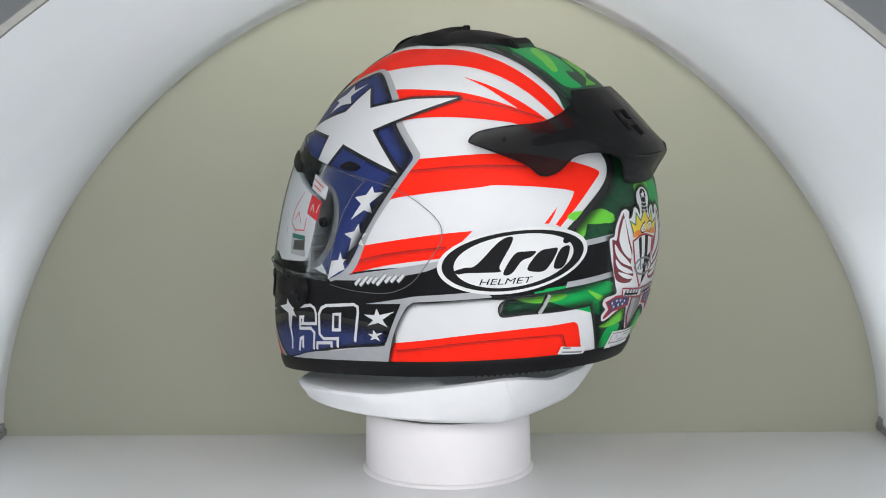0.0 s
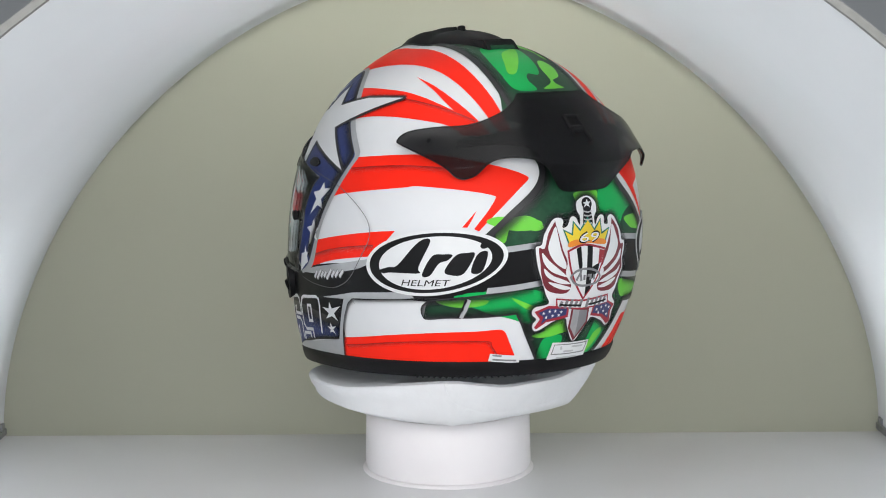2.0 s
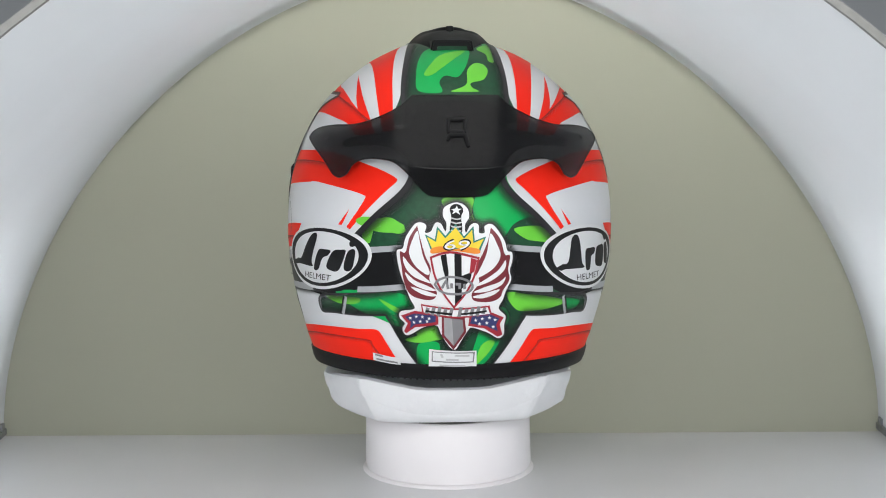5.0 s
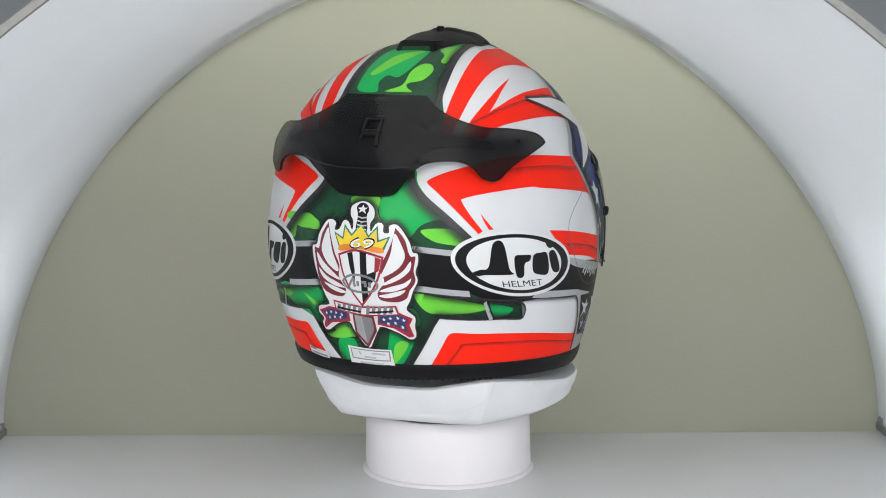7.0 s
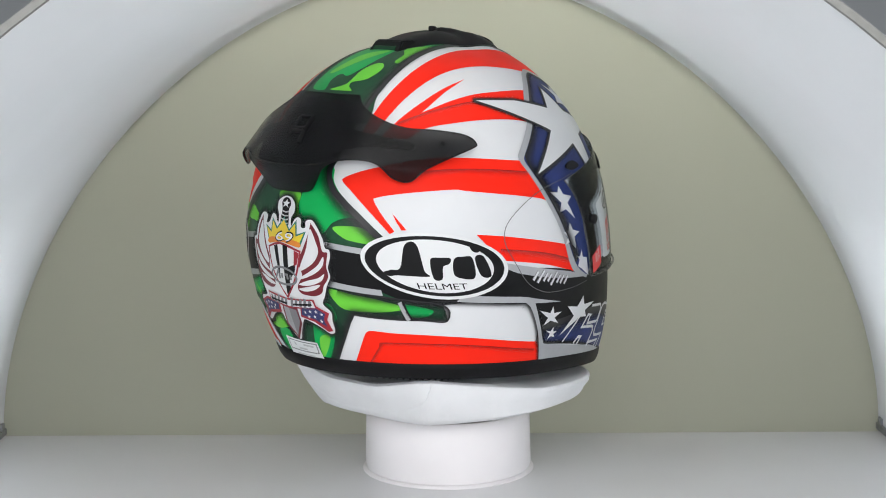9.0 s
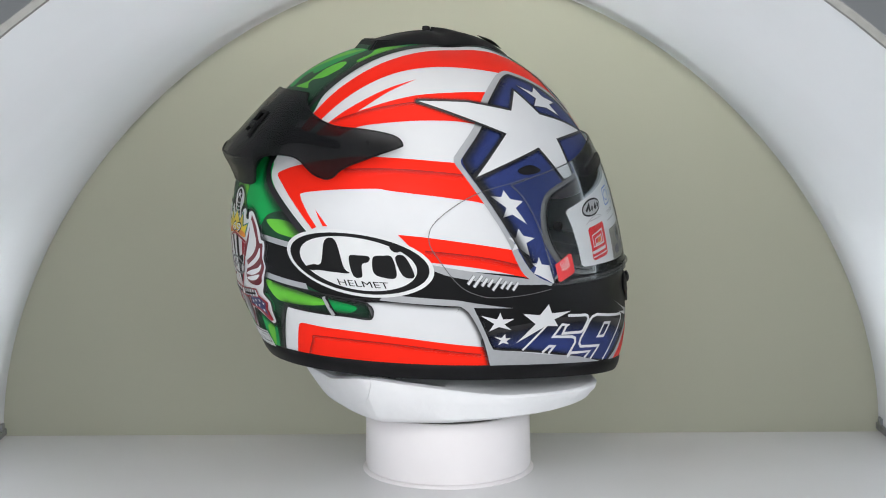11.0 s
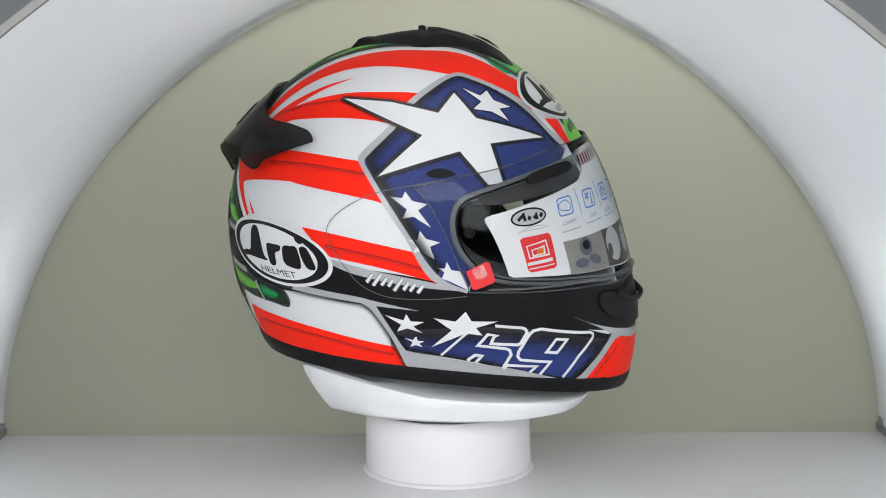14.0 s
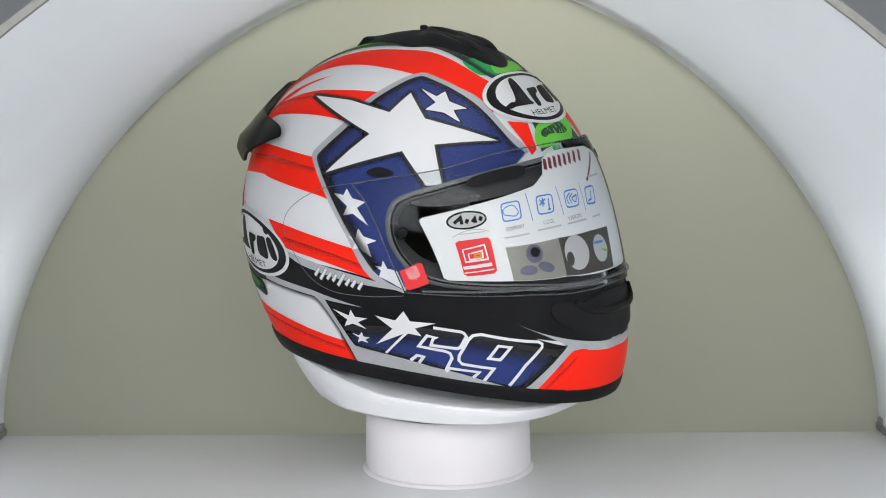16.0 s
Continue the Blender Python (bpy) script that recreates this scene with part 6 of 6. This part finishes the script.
def build_visor(helmet):
    visor = sheet("visor", "F", VISOR_LOOP, GLASS, helmet, 0.0045, 0.0016, "clear visor, closed, with a printed card behind it")
    visor.visible_shadow = False
    bm = bmesh.new()
    tube(bm, rim_path("F", VISOR_LOOP, 0.0037), 0.0005, closed=True, sides=6)
    part("visor_edge", bm, EDGE, visor, "frosted edge of the visor")
    low = [p for p in VISOR_LOOP if abs(p[0]) < 1.3 and p[1] < -0.3]
    bm = bmesh.new()
    uv = sorted(low)
    tube(bm, on_shell(unfold("F", [(u, v + 0.035) for u, v in uv]), 0.0062), 0.0009, sides=6)
    part("drip_rib", bm, EDGE, visor)
    for s in (-1, 1):
        p = on_shell(unfold("F", [(s * 1.435, -0.285)]), 0.0050)[0]
        n = Vector(p - CENTRE).normalized()
        bm = bmesh.new()
        lathe(bm, [(0.0038, -0.002), (0.0038, 0.0012), (0.0030, 0.0018), (0.0022, 0.0018), (0.0020, 0.0006)], 24)
        bm.transform(Matrix.Translation(p) @ n.to_track_quat("Z", "Y").to_matrix().to_4x4())
        part("pin", bm, PLASTIC, visor, "black pin of the anti-fog insert")
    dress_visor(visor)
    words = [np.array(p) for p in TAB_WORDS]
    for k, text in enumerate(("PEEL", "OFF")):
        lettering(text, "tab_writing", "F", words[2 * k], words[2 * k + 1] - words[2 * k], words[4] - words[0], PAPER, visor, round(0.0045 / LAYER) + 4)
    card = sheet("insert_card", "F", CARD_RIGHT + CARD_LEFT, PAPER, helmet, 0.0030, 0.0007, "white printed product card behind the visor")
    dress_card(card)
    words = [np.array(p) for p in CARD_WORDS]
    for k, text in enumerate(("COMFORT", "COOL", "VISION")):
        lettering(text, "card_writing", "F", words[2 * k], words[2 * k + 1] - words[2 * k], words[6] - words[0], GREY_INK, card, round(0.0031 / LAYER) + 2)
    for s in (-1, 1):
        duct = sheet("brow_duct", "F", smooth_loop([(s * -1 * u, v) for u, v in BROW_DUCT]), PLASTIC, visor, 0.0056, 0.0026, "black brow vent on the visor", 0.04)
        duct.parent = visor
        # the slot's dark inside is a thin black sheet on the duct
        sheet("brow_slot", "F", [(s * -1 * u, v) for u, v in BROW_SLOT], INK, visor, 0.0059, 0.0002, "", 0.04)


def spoiler_height(d):
    """How far the smoked diffuser stands off the shell: flush at its top, farthest at its trailing edge."""
    d = d / np.linalg.norm(d, axis=1)[:, None]
    el = np.degrees(np.arcsin(d[:, 2]))
    away = np.degrees(np.abs(np.arctan2(d[:, 1], -d[:, 0])))
    mid = np.interp(el, [4, 6.5, 9, 11.5, 12.6, 14, 19, 25, 32, 40], [0.002, 0.004, 0.009, 0.0155, 0.0172, 0.0165, 0.0110, 0.0075, 0.0055, 0.0048])
    wing = np.interp(el, [4, 12, 22, 30], [0.0035, 0.008, 0.0075, 0.0035])
    f = np.clip((away - 14) / 34, 0, 1)
    f = f * f * (3 - 2 * f)
    tip = np.clip((away - 50) / 30, 0, 1)
    return mid * (1 - f) + wing * f * (1 - 0.45 * tip)


def build_spoiler(helmet):
    sharp = (13,)
    half = [(0.0, 0.737)]
    for k, p in enumerate(SPOILER[1:], 1):
        half += [p, p] if k in sharp else [p]
    loop = smooth_loop(both_halves(half), True, 4)
    spoiler = sheet("rear_diffuser", "B", loop, SMOKE, helmet, spoiler_height, 0.0022, "smoked translucent plastic rear air diffuser", 0.035)
    d = unfold("B", loop)
    bm = bmesh.new()
    tube(bm, on_shell(d, spoiler_height(d) - 0.0009), 0.0006, closed=True, sides=6)
    part("edge_bead", bm, SMOKE_EDGE, spoiler)
    # dark duct and its slider under the smoked skin
    duct = smooth_loop(both_halves([(0.0, 0.71), (0.20, 0.70), (0.22, 0.60), (0.26, 0.53), (0.56, 0.49), (0.64, 0.47), (0.62, 0.43), (0.40, 0.43), (0.26, 0.38), (0.19, 0.285), (0.12, 0.225), (0.0, 0.215)]), True, 4)
    sheet("duct", "B", duct, SMOKE_DUCT, spoiler, lambda q: spoiler_height(q) - 0.0042, 0.0006, "dark smoked duct under the skin", 0.05)
    frame_line = [(-0.040, 0.560), (0.040, 0.560), (0.040, 0.487), (-0.040, 0.487), (-0.040, 0.560)]
    for line, wide in ((frame_line, 0.0015), ([(-0.030, 0.487), (0.030, 0.487), (0.036, 0.472), (-0.034, 0.472)], 0.0018), ([(0.036, 0.478), (0.050, 0.410)], 0.0014), ([(-0.034, 0.478), (-0.044, 0.440)], 0.0010)):
        q = unfold("B", line)
        bm = bmesh.new()
        tube(bm, on_shell(q, spoiler_height(q) + 0.0003), wide, sides=8)
        part("slider_latch", bm, RUBBER, spoiler)
    q = unfold("B", smooth_loop([(-0.30, 0.350), (-0.2, 0.315), (0.0, 0.305), (0.2, 0.315), (0.30, 0.350)], False, 6))
    bm = bmesh.new()
    tube(bm, on_shell(q, spoiler_height(q) + 0.0001), 0.0006, sides=6)
    part("trailing_edge", bm, SMOKE_EDGE, spoiler)
    for s in (-1, 1):
        q = unfold("B", [(s * 0.80, 0.50)])
        p = on_shell(q, spoiler_height(q) + 0.0002)[0]
        bm = bmesh.new()
        lathe(bm, [(0.0019, -0.0026), (0.0019, -0.0024), (0.0010, -0.0023)], 16)
        bm.transform(Matrix.Translation(p) @ Vector(p - CENTRE).normalized().to_track_quat("Z", "Y").to_matrix().to_4x4())
        part("screw_cap", bm, PLASTIC, spoiler)


def build_top_vent(helmet):
    xs = np.linspace(-0.070, 0.0535, 100)
    w = np.interp(xs, [-0.07, -0.06, -0.045, -0.02, 0.01, 0.03, 0.045, 0.0535], [0.0175, 0.019, 0.025, 0.033, 0.034, 0.030, 0.022, 0.007])
    h = np.interp(xs, [-0.070, -0.060, -0.05, -0.038, -0.018, 0.005, 0.027, 0.041, 0.050, 0.0535], [0.0016, 0.0072, 0.0078, 0.0088, 0.0102, 0.0110, 0.0095, 0.0075, 0.0035, 0.0012])
    s = np.linspace(-1, 1, 49)
    rows = []
    for x, ww, hh in zip(xs, w, h):
        y = s * ww
        z = shell_z(np.full(49, x), y)
        rise = hh * (1 - np.abs(s) ** 3.2) ** 0.8 - 0.0022
        dip = 0.0018 * np.exp(-((np.abs(s) - 0.42) / 0.14) ** 2) * np.clip((x + 0.02) / 0.03, 0, 1) * np.clip((0.043 - x) / 0.012, 0, 1)
        rows.append([(x, b, c + r - q) for b, c, r, q in zip(y, z, rise, dip)])
    bm = bmesh.new()
    rings(bm, rows, False, False)
    for f in bm.faces:
        if f.normal.z < 0:
            f.normal_flip()
    vent = part("top_vent", bm, PLASTIC, helmet, "matt black air vent on the crown")
    z = shell_z(np.array([-0.0695]), np.array([0.0]))[0]
    bm = bmesh.new()
    vs = box(bm, -0.0745, -0.0165, z - 0.005, -0.050, 0.0165, z + 0.0078)
    for v in vs:
        if v.co.z > z and v.co.x < -0.06:
            v.co.x += 0.0095
            v.co.y *= 0.84
    bmesh.ops.bevel(bm, geom=bm.edges[:], offset=0.0012, segments=2, affect="EDGES")
    part("outlet", bm, PLASTIC, vent, "slanted outlet at the rear of the vent")
    bm = bmesh.new()
    vs = box(bm, -0.0713, -0.0110, z + 0.0004, -0.060, 0.0110, z + 0.0032)
    for v in vs:
        if v.co.z > z + 0.001 and v.co.x < -0.066:
            v.co.x += 0.0021
            v.co.y *= 0.95
    part("outlet_slot", bm, DARK_GREEN, vent, "green paint showing through the outlet slot", True)
    z = shell_z(np.array([-0.018]), np.array([0.0]), 0.0)[0]
    bm = bmesh.new()
    lathe(bm, [(0.0030, z + 0.006), (0.0030, z + 0.0112), (0.0026, z + 0.0122), (0.0012, z + 0.0126)], 20)
    bm.transform(Matrix.Translation((-0.0185, 0, 0)))
    part("slider_knob", bm, PLASTIC, vent, "small round knob")
    # black lozenges on the vent in place of the shade inside its slots
    for side in (-1, 1):
        bm = bmesh.new()
        loops = []
        for x in np.linspace(0.018, 0.040, 8):
            f = math.sin((x - 0.018) / 0.022 * math.pi)
            zz = shell_z(np.array([x]), np.array([side * 0.012]))[0] + np.interp(x, [0.018, 0.03, 0.04], [0.0092, 0.0083, 0.0066])
            loops.append([(x, side * 0.012 + 0.006 * f * math.cos(a) + 1e-5, zz + 0.0010 * f * math.sin(a)) for a in np.linspace(0, 2 * math.pi, 9)[:-1]])
        rings(bm, loops)
        part("intake_slot", bm, INK, vent, "black lozenge standing in for the shaded intake slot")


def build_chin_vent(helmet):
    body = smooth_loop(both_halves(CHIN_BODY), True, 4)

    def bulge(d):
        uv = to_chart("F", CENTRE + d)
        f = np.clip(1 - (uv[:, 0] / (abs(CHIN_BODY[5][0]) + 0.03)) ** 2, 0, 1) * np.clip(1 - ((uv[:, 1] - CHIN_BODY[5][1]) / 0.13) ** 2, 0, 1)
        return 0.0010 + 0.0030 * np.sqrt(f)

    vent = sheet("chin_vent", "F", body, PLASTIC, helmet, bulge, 0.001, "matt black air intake on the chin bar", 0.04)
    # no hole here: a black sheet gives the dark of the opening
    sheet("intake_slot", "F", smooth_loop(both_halves(CHIN_SLOT), True, 4), INK, vent, lambda d: bulge(d) + 0.0004, 0.0, "black sheet standing in for the shaded intake opening", 0.04)
    half = [(u, v) for u, v in CHIN_LIP[:-1]]
    line = smooth_loop(half + [(0.0, CHIN_LIP[-1][1])] + [(-u, v) for u, v in half[::-1]], False, 5)
    d = unfold("F", line)
    bm = bmesh.new()
    far = abs(half[0][0])
    hgt = bulge(d) + 0.0045 * np.clip(1 - (np.abs([u for u, v in line]) / far) ** 2, 0, 1)
    tube(bm, on_shell(d, hgt), 0.0030, sides=10, flat=0.6)
    part("shutter_lip", bm, PLASTIC, vent, "black lip of the intake shutter")
    bm = bmesh.new()
    tube(bm, on_shell(unfold("F", body), 0.0014), 0.0010, closed=True, sides=6)
    part("vent_edge", bm, RUBBER, vent)


def build_visor_lock(helmet):
    """The lever on the left of the chin bar that holds the visor shut, with the lug of the visor above it."""
    plate = smooth_loop([(0.855, -0.700), (0.960, -0.665), (1.060, -0.690), (1.095, -0.770), (1.060, -0.845), (0.985, -0.880), (0.915, -0.850), (0.870, -0.790)], True, 5)
    lock = sheet("visor_lock", "F", plate, PLASTIC, helmet, 0.0060, 0.0050, "black plastic lever that locks the visor", 0.03)
    sheet("tongue", "F", smooth_loop([(0.700, -0.660), (0.800, -0.655), (0.880, -0.690), (0.880, -0.760), (0.780, -0.760), (0.700, -0.720)], True, 5), PLASTIC, lock, 0.0042, 0.0032, "thin end of the lever", 0.03)
    for at, r, high in (((0.985, -0.795), 0.0050, 0.0062), ((0.880, -0.640), 0.0042, 0.0058)):
        p = on_shell(unfold("F", [at]), high)[0]
        bm = bmesh.new()
        lathe(bm, [(r, -0.0020), (r, 0.0006), (r * 0.8, 0.0010), (r * 0.62, 0.0010), (r * 0.55, -0.0004)], 24)
        bm.transform(Matrix.Translation(p) @ Vector(p - CENTRE).normalized().to_track_quat("Z", "Y").to_matrix().to_4x4())
        part("pivot", bm, RUBBER, lock, "round black pivot")


def build_side_fittings(helmet, shell):
    strokes("pod_seam", "R", [smooth_loop(POD, False, 5)], 0.0042, SEAM, shell, 10, both=True, label="thin dark seam of the side pod")
    for s in (-1, 1):
        sheet("brow_vent", "R" if s < 0 else "L", smooth_loop([(-s * u, v) for u, v in BROW_VENT]), PLASTIC, helmet, 0.0022, 0.0020, "small dark oval vent above the visor", 0.05)


def ellipse(c, e1, e2, k1, k2, n=56, shift=(0, 0)):
    return [tuple(np.array(c) + np.array(shift) + np.array(e1) * k1 * math.cos(a) + np.array(e2) * k2 * math.sin(a)) for a in np.linspace(0, 2 * math.pi, n + 1)[:-1]]


def build_badge(shell, where, c, e1, e2):
    """Oval badge: white edge, black ring, white field with a slanting brand mark as plain shapes."""
    c, e1, e2 = np.array(c), np.array(e1), np.array(e2)
    badge = decal("oval_badge", where, ellipse(c, e1, e2, 1, 1), STICKER, shell, 10, smooth=False, label="white and black oval badge")[0]

    def at(x, y):
        return tuple(c + e1 * x + e2 * y)

    decal("badge_ring", where, ellipse(c, e1, e2, 0.94, 0.905), INK, shell, 11, smooth=False)
    decal("badge_field", where, ellipse(c, e1, e2, 0.78, 0.80), STICKER, shell, 12, smooth=False)
    marks = (
        [(-0.80, -0.27), (-0.66, -0.16), (-0.52, -0.08), (-0.33, 0.62), (-0.16, 0.66), (-0.19, -0.12), (-0.14, -0.30), (-0.34, -0.32), (-0.60, -0.32), (-0.72, -0.36)],
        [(-0.10, -0.36), (0.02, -0.38), (0.09, -0.02), (0.20, 0.08), (0.24, 0.24), (0.10, 0.26), (-0.05, 0.20)],
        [(0.21, -0.22), (0.30, -0.36), (0.50, -0.34), (0.56, 0.24), (0.44, 0.29), (0.29, 0.22)],
        [(0.60, -0.30), (0.76, -0.30), (0.74, 0.28), (0.60, 0.24)],
    )
    for mark in marks:
        decal("brand_mark", where, [at(0.93 * x, y) for x, y in mark], INK, shell, 13)
    decal("brand_mark", where, ellipse(at(0.61, 0.53), e1, e2, 0.066, 0.13, 18), INK, shell, 15, smooth=False)
    lettering("HELMET", "badge_writing", where, at(-0.34, -0.69), e1 * 0.66, e2 * 0.18, INK, shell, 13)


EDGE = see_through("frosted_visor_edge", (0.16, 0.165, 0.17), 0.55, 0.25)
SMOKE_DUCT = see_through("smoked_duct", (0.006, 0.007, 0.007), 0.55, 0.4)
SMOKE_EDGE = see_through("smoked_edge", (0.015, 0.015, 0.016), 0.10, 0.2)
SEAM = material("dark_seam", (0.12, 0.12, 0.125), 0.6, vary=0.1)

build_setting()
build_table()
build_tent()
build_pedestal()
stand = build_stand()
helmet = tagged(new("motorcycle_helmet"), "full-face helmet with flag, star and camouflage paint", "helmet")
shell = build_shell(helmet)
paint_stripes(shell)
paint_panels(shell)
paint_camouflage(shell)
paint_emblem(shell)
paint_script(shell)
ol, orr, ot, ob_ = (np.array(p) for p in OVAL_R)
oc, o1, o2 = (ol + orr) / 2, (orr - ol) / 2, (ot - ob_) / 2
build_badge(shell, "R", oc, o1, o2)
build_badge(shell, "L", oc * (-1, 1), o1 * (1, -1), o2 * (-1, 1))
build_badge(shell, "F", (0.0, 0.578), (0.545, 0.0), (0.0, 0.232))
build_rim(helmet)
build_inside(helmet)
build_visor(helmet)
build_spoiler(helmet)
build_top_vent(helmet)
build_chin_vent(helmet)
build_visor_lock(helmet)
build_side_fittings(helmet, shell)

# ---- the last shaping of the shell: slimmer towards the chin and brow ----
SHAPE = np.array([[2.2, 1.09, -0.27, 2.83, -0.42, -0.77, 1.73], [-5.1, -13.15, 0.82, 1.77, -7.74, 2.59, -2.72], [4.41, -1.96, -2.09, 0.54, -4.2, -3.21, -3.95]]) * 0.001


def settle(thing):
    """Bends all the parts of the helmet alike by gentle curves, the same on both sides."""
    for ob in thing.children_recursive:
        n = len(ob.data.vertices)
        p = np.empty(n * 3)
        ob.data.vertices.foreach_get("co", p)
        p = p.reshape(n, 3)
        x, y, z = (p[:, 0] + 0.02) / 0.15, p[:, 1] / 0.13, (p[:, 2] - 0.22) / 0.12
        curve = np.stack([np.ones(n), x, z, y * y, x * x, z * z, x * z], 1) @ SHAPE.T
        curve[:, 1] *= y
        ob.data.vertices.foreach_set("co", (p + curve).ravel())
        ob.data.update()


settle(helmet)

# The helmet sits a little askew on its block: leaning to one side and off the axis.
LEAN = pose(0, -0.0011, 0.2) @ pose(0, 0, 0, 0.639) @ pose(0, 0, -0.2)


def motions():
    """One even turn of the table."""
    turns = [(t, pose(0, 0, 0, 0, 0, 148.10 - 11.2064 * t)) for t in range(0, 17, 2)]
    walk(helmet, [(t, m @ LEAN) for t, m in turns])
    walk(stand, turns)


motions()
